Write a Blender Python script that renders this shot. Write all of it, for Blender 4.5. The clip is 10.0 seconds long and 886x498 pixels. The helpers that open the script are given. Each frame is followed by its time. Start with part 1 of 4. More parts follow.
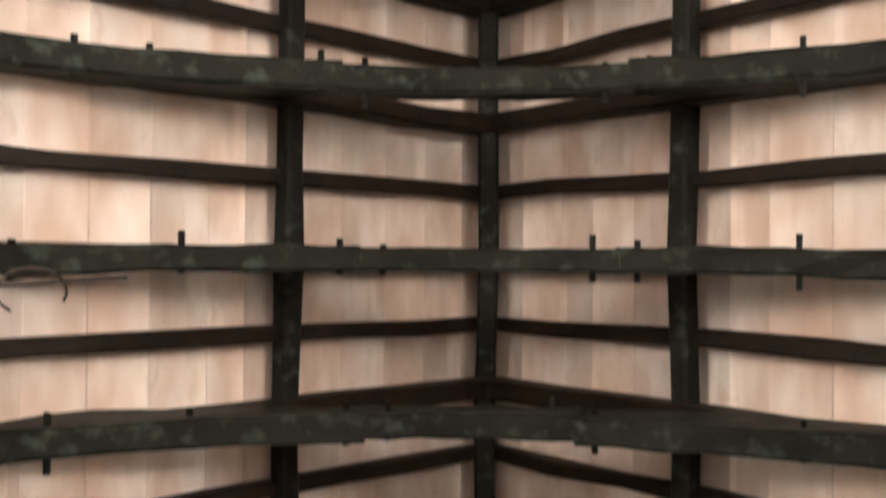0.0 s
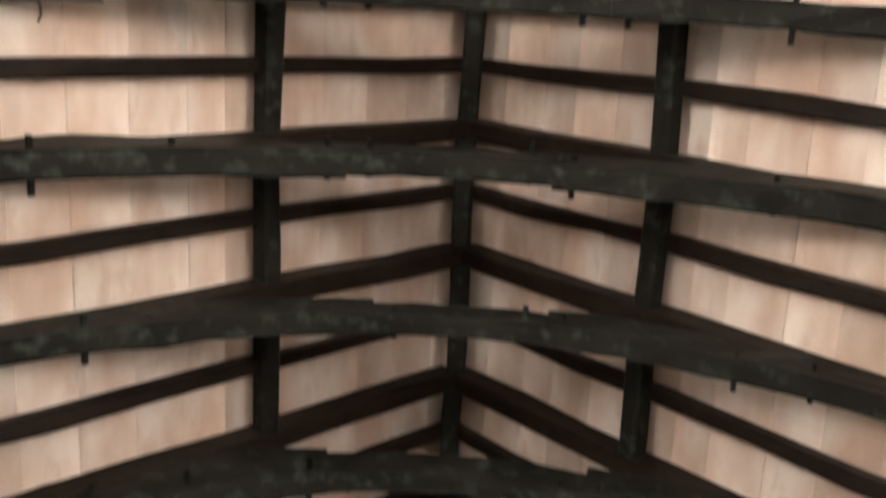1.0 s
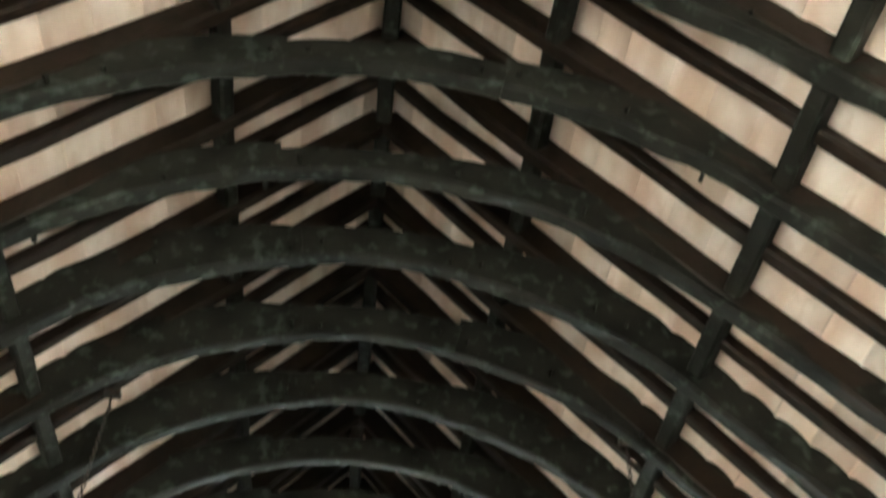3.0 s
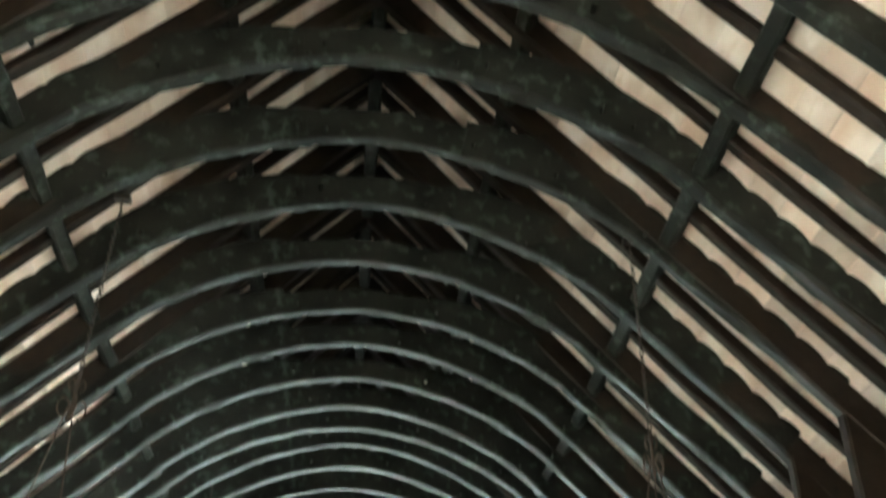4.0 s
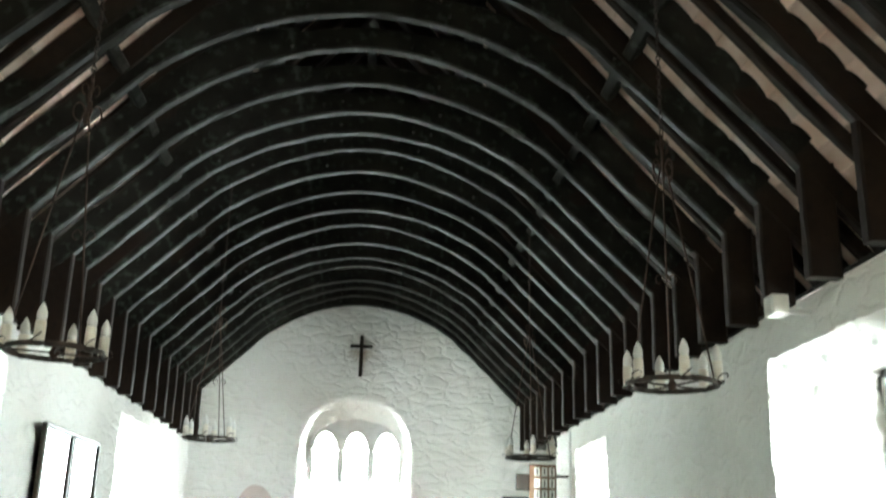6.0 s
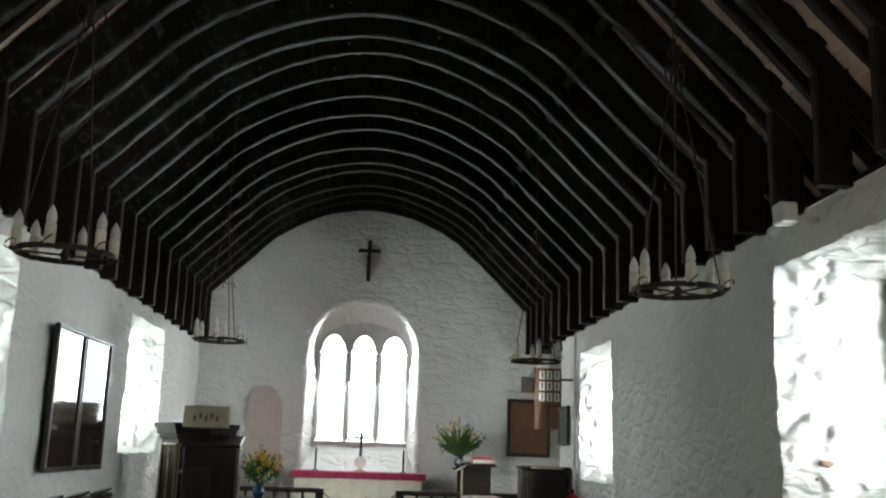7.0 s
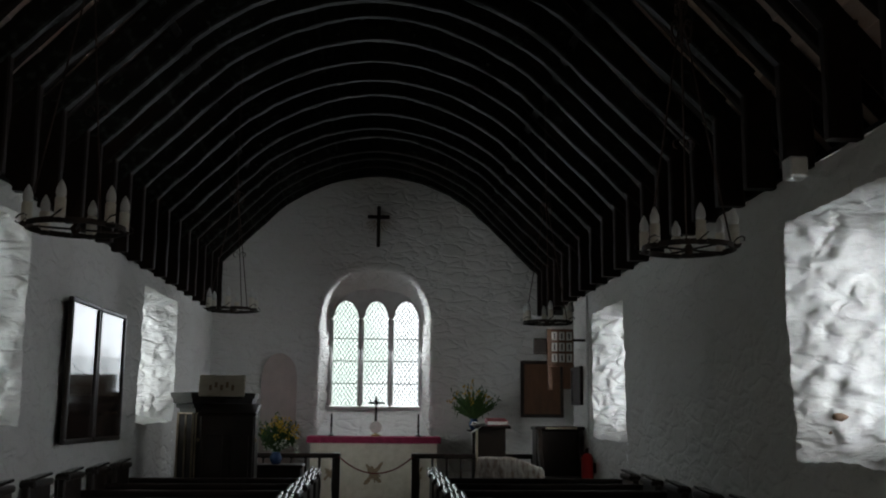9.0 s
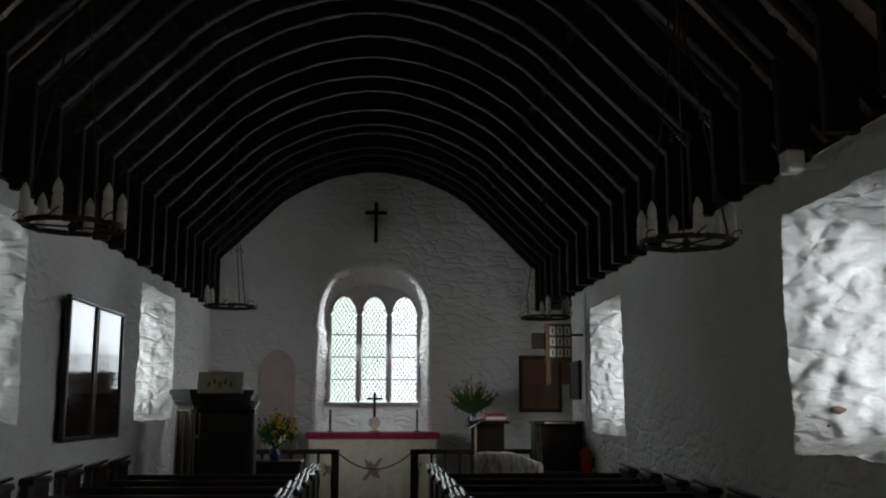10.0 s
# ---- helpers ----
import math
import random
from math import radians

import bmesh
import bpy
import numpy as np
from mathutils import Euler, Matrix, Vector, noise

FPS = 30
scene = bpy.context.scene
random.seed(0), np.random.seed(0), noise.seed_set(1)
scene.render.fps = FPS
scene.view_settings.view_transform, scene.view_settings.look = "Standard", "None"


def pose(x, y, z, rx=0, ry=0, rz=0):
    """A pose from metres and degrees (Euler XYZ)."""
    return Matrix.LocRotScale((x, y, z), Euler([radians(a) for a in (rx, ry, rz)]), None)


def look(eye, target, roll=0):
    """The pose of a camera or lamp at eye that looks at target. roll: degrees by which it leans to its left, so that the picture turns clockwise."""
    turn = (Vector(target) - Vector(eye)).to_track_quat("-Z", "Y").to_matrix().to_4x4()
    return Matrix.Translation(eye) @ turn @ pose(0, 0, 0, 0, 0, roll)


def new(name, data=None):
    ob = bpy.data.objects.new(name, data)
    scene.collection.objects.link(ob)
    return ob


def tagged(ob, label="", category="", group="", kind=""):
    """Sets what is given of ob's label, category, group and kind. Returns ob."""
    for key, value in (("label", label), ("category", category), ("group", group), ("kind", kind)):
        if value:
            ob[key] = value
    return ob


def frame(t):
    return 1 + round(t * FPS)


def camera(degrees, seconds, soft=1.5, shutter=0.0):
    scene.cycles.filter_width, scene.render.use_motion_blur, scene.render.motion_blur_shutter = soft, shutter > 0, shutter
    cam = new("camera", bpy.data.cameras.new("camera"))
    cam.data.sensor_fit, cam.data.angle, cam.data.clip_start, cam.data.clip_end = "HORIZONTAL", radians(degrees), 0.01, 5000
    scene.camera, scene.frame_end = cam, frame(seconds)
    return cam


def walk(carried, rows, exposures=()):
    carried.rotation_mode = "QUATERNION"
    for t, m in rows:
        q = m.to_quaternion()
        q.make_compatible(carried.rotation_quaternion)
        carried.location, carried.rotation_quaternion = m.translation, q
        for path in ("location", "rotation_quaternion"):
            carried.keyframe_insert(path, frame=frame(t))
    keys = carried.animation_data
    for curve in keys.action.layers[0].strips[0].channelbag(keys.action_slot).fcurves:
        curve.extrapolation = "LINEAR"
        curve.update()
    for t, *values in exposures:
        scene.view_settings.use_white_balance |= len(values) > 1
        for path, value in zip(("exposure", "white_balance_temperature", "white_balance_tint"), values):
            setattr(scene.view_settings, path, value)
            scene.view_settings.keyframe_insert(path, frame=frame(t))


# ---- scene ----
cam = camera(48.15, 10.0, soft=2.0, shutter=0.6)
EYE = (0.0, 0.0, 1.6)
# seconds, pitch above the horizon, lean, heading
TURNS = [(0, 90.81, -3.31, -0.44), (0.5, 84.14, -3.12, -1.90), (1, 76.02, -2.60, -3.05), (1.5, 68.29, -2.64, -4.37), (2, 59.76, -2.03,
         -5.56), (2.5, 53.14, -1.35, -6.42), (2.7, 49.59, -1.12, -6.29), (3.8, 36.57, -1.26, -5.75), (4, 33.88, -0.96, -5.48),
         (4.5, 28.82, -1.13, -5.73), (5, 24.34, -1.80, -5.88), (5.5, 20.74, -1.84, -5.51), (6, 16.98, -1.35, -4.83), (7.3, 10.74,
         -1.91, -4.41), (7.5, 10.38, -1.17, -4.31), (8, 9.30, -0.23, -3.76), (8.5, 9.52, -0.23, -3.69), (9, 9.42, -0.46, -3.66),
         (9.5, 9.20, 0.15, -3.79), (10, 9.16, -0.10, -3.74)]
walk(cam, [(t, pose(*EYE, 90 + p, lean, head)) for t, p, lean, head in TURNS],
     exposures=[(0, -0.1, 6600, 11), (1.5, 0.1, 6600, 8), (2.5, 0.5, 6450, -1), (4.0, 0.95, 6050, -12), (5.0, 0.6, 6250, -11), (6.0, -0.4, 6330, -4), (7.3, -2.45, 6300, 6), (8.0, -3.5, 6250, 8), (10.0, -3.85, 6250, 9)])

# ---- the church, in metres: x to the south, y to the east, z up ----
WALL_N, WALL_S, EAST, WEST = -2.55, 2.62, 15.2, -3.4
WALL_TOP, RIDGE, SLOPE = 3.12, 6.56, 1.1
THICK = 1.0
MID = -0.065  # the roof's middle line
TRUSSES = [-3.1, -2.5, -1.9, -1.28, -0.69, -0.01, 0.615, 1.26, 1.94, 2.575, 3.22, 3.82, 4.43, 5.09, 5.71, 6.31, 6.88, 7.43, 8.02, 8.43,
           8.93, 9.47, 10.03, 10.61, 11.22, 11.86, 12.48, 13.03, 13.64, 14.2, 14.7, 15.1]

# ---- daylight ----
world = bpy.data.worlds.new("overcast_sky")
scene.world = world
world.use_nodes = True
wn = world.node_tree.nodes
sky = wn.new("ShaderNodeTexSky")
sky.sky_type, sky.sun_disc = "NISHITA", False
sky.sun_elevation, sky.sun_rotation = radians(40), radians(150)
sky.air_density, sky.dust_density = 1.0, 4.0
wn["Background"].inputs["Strength"].default_value = 0.12
world.node_tree.links.new(sky.outputs[0], wn["Background"].inputs["Color"])
sun = new("sun", bpy.data.lights.new("sun", "SUN"))
sun.data.energy, sun.data.angle, sun.data.color = 0.8, radians(15), (1, 0.96, 0.9)
sun.matrix_world = look((0, 0, 30), (-10, 14, 12))


COOL, WARM = (0.93, 0.97, 1.0), (1.0, 0.94, 0.86)


def stand_in_light(x, y, z, tx, ty, tz, w, h, watts, colour=(0.93, 0.97, 1.0)):
    lamp = new("daylight_stand_in", bpy.data.lights.new("daylight_stand_in", "AREA"))
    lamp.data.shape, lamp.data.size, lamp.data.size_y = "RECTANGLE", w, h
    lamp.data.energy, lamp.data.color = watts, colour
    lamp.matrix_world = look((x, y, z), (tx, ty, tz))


GLOW = 26.0


# ---- materials ----
def material(name, base, rough=0.8, metal=0.0):
    m = bpy.data.materials.new(name)
    m.use_nodes = True
    n, k = m.node_tree.nodes, m.node_tree.links
    b = n["Principled BSDF"]
    b.inputs["Base Color"].default_value = (*base, 1)
    b.inputs["Roughness"].default_value = rough
    b.inputs["Metallic"].default_value = metal
    return m, n, k, b


def rubble_wash(name, c1, c2, c3):
    """Limewash over coursed rubble: soft stone shapes in relief, brush marks, faint damp stains."""
    m, n, k, b = material(name, c1, 0.9)
    tc, mp = n.new("ShaderNodeTexCoord"), n.new("ShaderNodeMapping")
    mp.inputs["Scale"].default_value = (3.6, 3.6, 7.0)
    k.new(tc.outputs["Object"], mp.inputs["Vector"])
    warp, big, fine, vor = n.new("ShaderNodeTexNoise"), n.new("ShaderNodeTexNoise"), n.new("ShaderNodeTexNoise"), n.new("ShaderNodeTexVoronoi")
    warp.inputs["Scale"].default_value, warp.inputs["Detail"].default_value = 0.9, 3
    k.new(mp.outputs[0], warp.inputs["Vector"])
    mv = n.new("ShaderNodeVectorMath")
    mv.operation = "MULTIPLY_ADD"
    mv.inputs[1].default_value = (1.3, 1.3, 1.3)
    k.new(warp.outputs["Color"], mv.inputs[0]), k.new(mp.outputs[0], mv.inputs[2])
    vor.feature = "DISTANCE_TO_EDGE"
    vor.inputs["Scale"].default_value = 1.0
    k.new(mv.outputs[0], vor.inputs["Vector"])
    joint = n.new("ShaderNodeMapRange")
    joint.interpolation_type = "SMOOTHSTEP"
    joint.inputs[1].default_value, joint.inputs[2].default_value = 0.0, 0.22
    k.new(vor.outputs["Distance"], joint.inputs[0])
    big.inputs["Scale"].default_value, big.inputs["Detail"].default_value = 0.9, 5
    fine.inputs["Scale"].default_value, fine.inputs["Detail"].default_value = 26, 6
    k.new(tc.outputs["Object"], big.inputs["Vector"]), k.new(tc.outputs["Object"], fine.inputs["Vector"])
    r1, r2 = n.new("ShaderNodeMapRange"), n.new("ShaderNodeMapRange")
    r1.inputs[1].default_value, r1.inputs[2].default_value = 0.38, 0.68
    r2.inputs[1].default_value, r2.inputs[2].default_value, r2.inputs[4].default_value = 0.58, 0.8, 0.7
    k.new(big.outputs["Fac"], r1.inputs[0]), k.new(fine.outputs["Fac"], r2.inputs[0])
    m1, m2 = n.new("ShaderNodeMix"), n.new("ShaderNodeMix")
    m1.data_type = m2.data_type = "RGBA"
    m1.inputs[6].default_value, m1.inputs[7].default_value, m2.inputs[7].default_value = (*c1, 1), (*c2, 1), (*c3, 1)
    k.new(r1.outputs[0], m1.inputs[0]), k.new(r2.outputs[0], m2.inputs[0]), k.new(m1.outputs[2], m2.inputs[6])
    k.new(m2.outputs[2], b.inputs["Base Color"])
    h1, h2 = n.new("ShaderNodeMath"), n.new("ShaderNodeMath")
    h1.operation = h2.operation = "MULTIPLY_ADD"
    h1.inputs[1].default_value, h2.inputs[1].default_value = 0.35, 0.5
    k.new(fine.outputs["Fac"], h1.inputs[0]), k.new(joint.outputs[0], h1.inputs[2])
    k.new(warp.outputs["Fac"], h2.inputs[0]), k.new(h1.outputs[0], h2.inputs[2])
    bp = n.new("ShaderNodeBump")
    bp.inputs["Strength"].default_value, bp.inputs["Distance"].default_value = 0.5, 0.022
    k.new(h2.outputs[0], bp.inputs["Height"]), k.new(bp.outputs[0], b.inputs["Normal"])
    return m


def varied(name, c1, c2, scale=(8, 8, 8), rough=(0.7, 0.9), bump=0.3, dist=0.01, fine=60.0, c3=None, detail=6.0, spread=(0.35, 0.65), metal=0.0, rnd=0.0, isle=0.0, spec=0.5):
    """Two colours mixed by coarse noise, a third in fine patches, with relief at two scales."""
    m, n, k, b = material(name, c1, rough[0], metal)
    b.inputs["Specular IOR Level"].default_value = spec
    tc, mp = n.new("ShaderNodeTexCoord"), n.new("ShaderNodeMapping")
    k.new(tc.outputs["Object"], mp.inputs["Vector"])
    mp.inputs["Scale"].default_value = scale
    no = n.new("ShaderNodeTexNoise")
    no.inputs["Scale"].default_value, no.inputs["Detail"].default_value = 1.0, detail
    k.new(mp.outputs[0], no.inputs["Vector"])
    ra = n.new("ShaderNodeMapRange")
    ra.inputs[1].default_value, ra.inputs[2].default_value = spread
    k.new(no.outputs["Fac"], ra.inputs[0])
    mx = n.new("ShaderNodeMix")
    mx.data_type = "RGBA"
    mx.inputs[6].default_value, mx.inputs[7].default_value = (*c1, 1), (*c2, 1)
    k.new(ra.outputs[0], mx.inputs[0])
    out = mx.outputs[2]
    f2 = n.new("ShaderNodeTexNoise")
    f2.inputs["Scale"].default_value, f2.inputs["Detail"].default_value = fine / max(scale), 5.0
    k.new(mp.outputs[0], f2.inputs["Vector"])
    if c3:
        r3 = n.new("ShaderNodeMapRange")
        r3.inputs[1].default_value, r3.inputs[2].default_value = 0.55, 0.72
        k.new(f2.outputs["Fac"], r3.inputs[0])
        m3 = n.new("ShaderNodeMix")
        m3.data_type = "RGBA"
        m3.inputs[7].default_value = (*c3, 1)
        k.new(r3.outputs[0], m3.inputs[0])
        k.new(out, m3.inputs[6])
        out = m3.outputs[2]
    if rnd or isle:
        hs = n.new("ShaderNodeHueSaturation")
        rr = n.new("ShaderNodeMapRange")
        if isle:
            src = n.new("ShaderNodeNewGeometry").outputs["Random Per Island"]
        else:
            src = n.new("ShaderNodeObjectInfo").outputs["Random"]
        w = isle or rnd
        rr.inputs[3].default_value, rr.inputs[4].default_value = 1 - w, 1 + w
        k.new(src, rr.inputs[0])
        k.new(rr.outputs[0], hs.inputs["Value"])
        k.new(out, hs.inputs["Color"])
        out = hs.outputs[0]
    k.new(out, b.inputs["Base Color"])
    rg = n.new("ShaderNodeMapRange")
    rg.inputs[3].default_value, rg.inputs[4].default_value = rough
    k.new(f2.outputs["Fac"], rg.inputs[0])
    k.new(rg.outputs[0], b.inputs["Roughness"])
    ad = n.new("ShaderNodeMath")
    ad.operation = "MULTIPLY_ADD"
    ad.inputs[1].default_value = 0.5
    k.new(f2.outputs["Fac"], ad.inputs[0])
    k.new(no.outputs["Fac"], ad.inputs[2])
    bp = n.new("ShaderNodeBump")
    bp.inputs["Strength"].default_value, bp.inputs["Distance"].default_value = bump, dist
    k.new(ad.outputs[0], bp.inputs["Height"])
    k.new(bp.outputs[0], b.inputs["Normal"])
    return m


LIMEWASH = rubble_wash("limewash", (0.74, 0.73, 0.70), (0.66, 0.64, 0.60), (0.52, 0.50, 0.46))
FLOOR = varied("stone_floor", (0.36, 0.34, 0.32), (0.42, 0.40, 0.37), (3, 3, 3), (0.5, 0.8), 0.3)
OAK = varied("black_oak", (0.0105, 0.0098, 0.0082), (0.020, 0.0185, 0.0155), (4, 4, 4), (0.40, 0.62), 0.7, 0.012, 14, (0.042, 0.050, 0.042), spec=0.045)
BROWN_OAK = varied("brown_oak", (0.0085, 0.0042, 0.0022), (0.015, 0.0075, 0.0038), (4, 4, 4), (0.5, 0.75), 0.6, 0.010, 18, (0.007, 0.005, 0.004), spec=0.2)
BOARDS = varied("pale_boards", (0.62, 0.44, 0.35), (0.82, 0.69, 0.62), (5, 2.2, 5), (0.75, 0.9), 0.2, 0.004, 11, (0.66, 0.50, 0.41), isle=0.17, detail=2.0, spread=(0.36, 0.66))
DARK = varied("dark_varnished_wood", (0.012, 0.008, 0.006), (0.024, 0.015, 0.010), (6, 6, 3), (0.3, 0.5), 0.15, 0.003, spec=0.35)
IRON = varied("wrought_iron", (0.03, 0.028, 0.026), (0.06, 0.04, 0.03), (30, 30, 30), (0.45, 0.7), 0.2, 0.002, metal=0.6)
WAX = varied("candle_tube", (0.78, 0.74, 0.66), (0.70, 0.64, 0.54), (20, 20, 20), (0.45, 0.6), 0.05, 0.001)
STONE = varied("grey_stone", (0.42, 0.41, 0.40), (0.55, 0.53, 0.50), (9, 9, 9), (0.8, 0.95), 0.4, 0.006)


# ---- builders ----
def part(name, bm, mat, parent=None, label="", smooth=False):
    me = bpy.data.meshes.new(name)
    bm.to_mesh(me)
    bm.free()
    me.materials.append(mat)
    if smooth:
        me.polygons.foreach_set("use_smooth", [True] * len(me.polygons))
    ob = new(name, me)
    ob.parent = parent
    if label:
        tagged(ob, label)
    return ob


def thing(name, at, label, category, group="", kind=""):
    ob = new(name)
    ob.location = at
    ob.empty_display_size = 0.1
    return tagged(ob, label, category, group, kind)


def box(bm, c, s, turn=None, bevel=0.0):
    """A box round c with the sizes s, its edges eased."""
    m = Matrix.Translation(c) @ (turn if turn else Matrix()) @ Matrix.Diagonal((*s, 1))
    got = bmesh.ops.create_cube(bm, size=1, matrix=m)["verts"]
    if bevel:
        edges = list({e for v in got for e in v.link_edges})
        bmesh.ops.bevel(bm, geom=edges, offset=bevel, segments=1, affect="EDGES")
    return bm


def sweep(bm, pts, ups, w, h, wob=0.0, seed=0, chamfer=0.15):
    """A timber of section w by h swept along pts; ups are the directions of its depth, h one depth or one for each point. Uneven by wob."""
    rings = []
    depths = h if isinstance(h, list) else [h] * len(pts)
    for i, (p, u, h) in enumerate(zip(pts, ups, depths)):
        p, u = Vector(p), Vector(u).normalized()
        a, b = Vector(pts[max(i - 1, 0)]), Vector(pts[min(i + 1, len(pts) - 1)])
        t = (b - a).normalized()
        s = t.cross(u).normalized()
        u = s.cross(t).normalized()
        ring = []
        c = chamfer * min(w, h)
        for q, (x, z) in enumerate(((-1, -1), (1, -1), (1, 1), (-1, 1))):
            for dx, dz in (((c, 0), (0, c)) if x * z < 0 else ((0, c), (c, 0))):
                e = Vector((noise.noise((i * 0.7, q * 3.1, seed)), noise.noise((i * 0.7, q * 3.1 + 50, seed)), 0)) * wob
                ring.append(bm.verts.new(p + s * (x * (w / 2 - dx) + e.x) + u * (z * (h / 2 - dz) + e.y)))
        rings.append(ring)
    for r1, r2 in zip(rings, rings[1:]):
        for j in range(8):
            bm.faces.new((r1[j], r1[(j + 1) % 8], r2[(j + 1) % 8], r2[j]))
    bm.faces.new(rings[0][::-1])
    bm.faces.new(rings[-1])
    bmesh.ops.recalc_face_normals(bm, faces=bm.faces[:])
    return bm


def line(a, b, n):
    a, b = Vector(a), Vector(b)
    return [a.lerp(b, i / n) for i in range(n + 1)]


def uneven(p, amp, bare=0.0):
    """How far a point of rough masonry strays, the same for every face that shares it. bare: how much single stones stand out."""
    v = Vector(p)
    course = Vector((v.x * 2.3, v.y * 2.3, v.z * 6.0))
    off = (noise.noise_vector(v * 0.6) * 0.7 + noise.noise_vector(v * 2.6) * 0.5 + noise.noise_vector(course) * 0.3 + noise.noise_vector(v * 9.0) * 0.3) * amp
    if bare > 0.02:
        w = noise.noise_vector(v * 4.0) * 0.35
        near, seeds = noise.voronoi(Vector((v.x * 7.5, v.y * 7.5, v.z * 11.0)) + w)
        joint = min(1.0, (near[1] - near[0]) / 0.16)
        off += noise.noise_vector(seeds[0] * 7.3) * (0.004 + 0.012 * joint) * bare + noise.noise_vector(Vector((v.x * 13.0, v.y * 13.0, v.z * 22.0))) * 0.013 * bare
    return off


def grid(bm, rows, amp=0.0, deep=None):
    """Quads over rows of points; amp makes them uneven, more so where deep(p) is larger."""
    vs = [[bm.verts.new(Vector(p) + (uneven(p, amp, 0.25 + (deep(p) if deep else 0)) if amp else Vector())) for p in row] for row in rows]
    for r1, r2 in zip(vs, vs[1:]):
        for j in range(len(r1) - 1):
            bm.faces.new((r1[j], r1[j + 1], r2[j + 1], r2[j]))


def steps(a, b, d):
    k = max(1, round(abs(b - a) / d))
    return [a + (b - a) * i / k for i in range(k + 1)]


# ---- north and south walls, with splayed window openings ----
def side_wall(name, x, out, y0, y1, top, openings):
    """A rough limewashed wall in the plane x; out is -1 or 1 towards the open air.
    openings: y from, y to, sill, head on the inner face; the glass is narrower by the splay."""
    def into(p):
        return min(1.2, abs(p[0] - x) * 9)
    bm = bmesh.new()
    cuts = sorted({y0, y1, *[v for o in openings for v in o[:2]]})
    for a, b in zip(cuts, cuts[1:]):
        here = [o for o in openings if o[0] <= a and b <= o[1]]
        spans = [(0, here[0][2]), (here[0][3], top)] if here else [(0, top)]
        for z0, z1 in spans:
            grid(bm, [[(x, y, z) for y in steps(a, b, 0.05)] for z in steps(z0, z1, 0.05)], 0.032, into)
    for a, b, s, h, splay in openings:
        xo, g0, g1, gs, gh = x + out * 0.62, a + splay, b - splay, s + 0.12, h - 0.08
        n = 22
        zs, ys = steps(s, h, 0.028), steps(a, b, 0.028)
        for p, q in ((a, g0), (b, g1)):
            grid(bm, [[(x + (xo - x) * i / n, p + (q - p) * i / n, z + (gs + (gh - gs) * (z - s) / (h - s) - z) * i / n) for z in zs] for i in range(n + 1)], 0.032, into)
        for za, zb in ((s, gs), (h, gh)):
            grid(bm, [[(x + (xo - x) * i / n, y + (g0 + (g1 - g0) * (y - a) / (b - a) - y) * i / n, za + (zb - za) * i / n) for y in ys] for i in range(n + 1)], 0.032, into)
    # outer leaf, plain
    xo = x + out * THICK
    for a, b in zip(cuts, cuts[1:]):
        here = [o for o in openings if o[0] <= a and b <= o[1]]
        for z0, z1 in ([(0, here[0][2]), (here[0][3], top)] if here else [(0, top)]):
            grid(bm, [[(xo, a, z0), (xo, b, z0)], [(xo, a, z1), (xo, b, z1)]])
    for a, b, s, h, splay in openings:
        # outside frame of masonry between the splay and the outer leaf
        for p in ((a, a + splay, s, h), (b - splay, b, s, h)):
            grid(bm, [[(xo, p[0], p[2]), (xo, p[1], p[2])], [(xo, p[0], p[3]), (xo, p[1], p[3])]])
        grid(bm, [[(x + out * 0.62, a + splay, s + 0.12), (xo, a + splay, s + 0.12)], [(x + out * 0.62, a + splay, h - 0.08), (xo, a + splay, h - 0.08)]])
        grid(bm, [[(x + out * 0.62, b - splay, s + 0.12), (xo, b - splay, s + 0.12)], [(x + out * 0.62, b - splay, h - 0.08), (xo, b - splay, h - 0.08)]])
    grid(bm, [[(x, y0, top), (xo, y0, top)], [(x, y1, top), (xo, y1, top)]])
    bmesh.ops.remove_doubles(bm, verts=bm.verts[:], dist=0.0005)
    bmesh.ops.recalc_face_normals(bm, faces=bm.faces[:])
    ob = part(name, bm, LIMEWASH, smooth=True)
    return tagged(ob, "thick limewashed rubble wall with splayed window openings", "wall", kind="structure")


# first opening of each wall: an unseen doorway, added to hold a lamp
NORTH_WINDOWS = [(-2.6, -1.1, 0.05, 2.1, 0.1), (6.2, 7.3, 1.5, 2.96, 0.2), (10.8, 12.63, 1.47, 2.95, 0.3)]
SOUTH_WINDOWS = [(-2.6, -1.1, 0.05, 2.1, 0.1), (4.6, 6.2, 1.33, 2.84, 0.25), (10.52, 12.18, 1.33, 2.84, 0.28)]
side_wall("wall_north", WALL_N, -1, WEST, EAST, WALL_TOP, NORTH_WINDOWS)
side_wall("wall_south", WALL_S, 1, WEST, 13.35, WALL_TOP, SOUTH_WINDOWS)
side_wall("wall_south_recess", 3.15, 1, 13.3, EAST, WALL_TOP + 0.1, [])


def gable(x):
    return RIDGE + 0.12 - SLOPE * abs(x - MID)


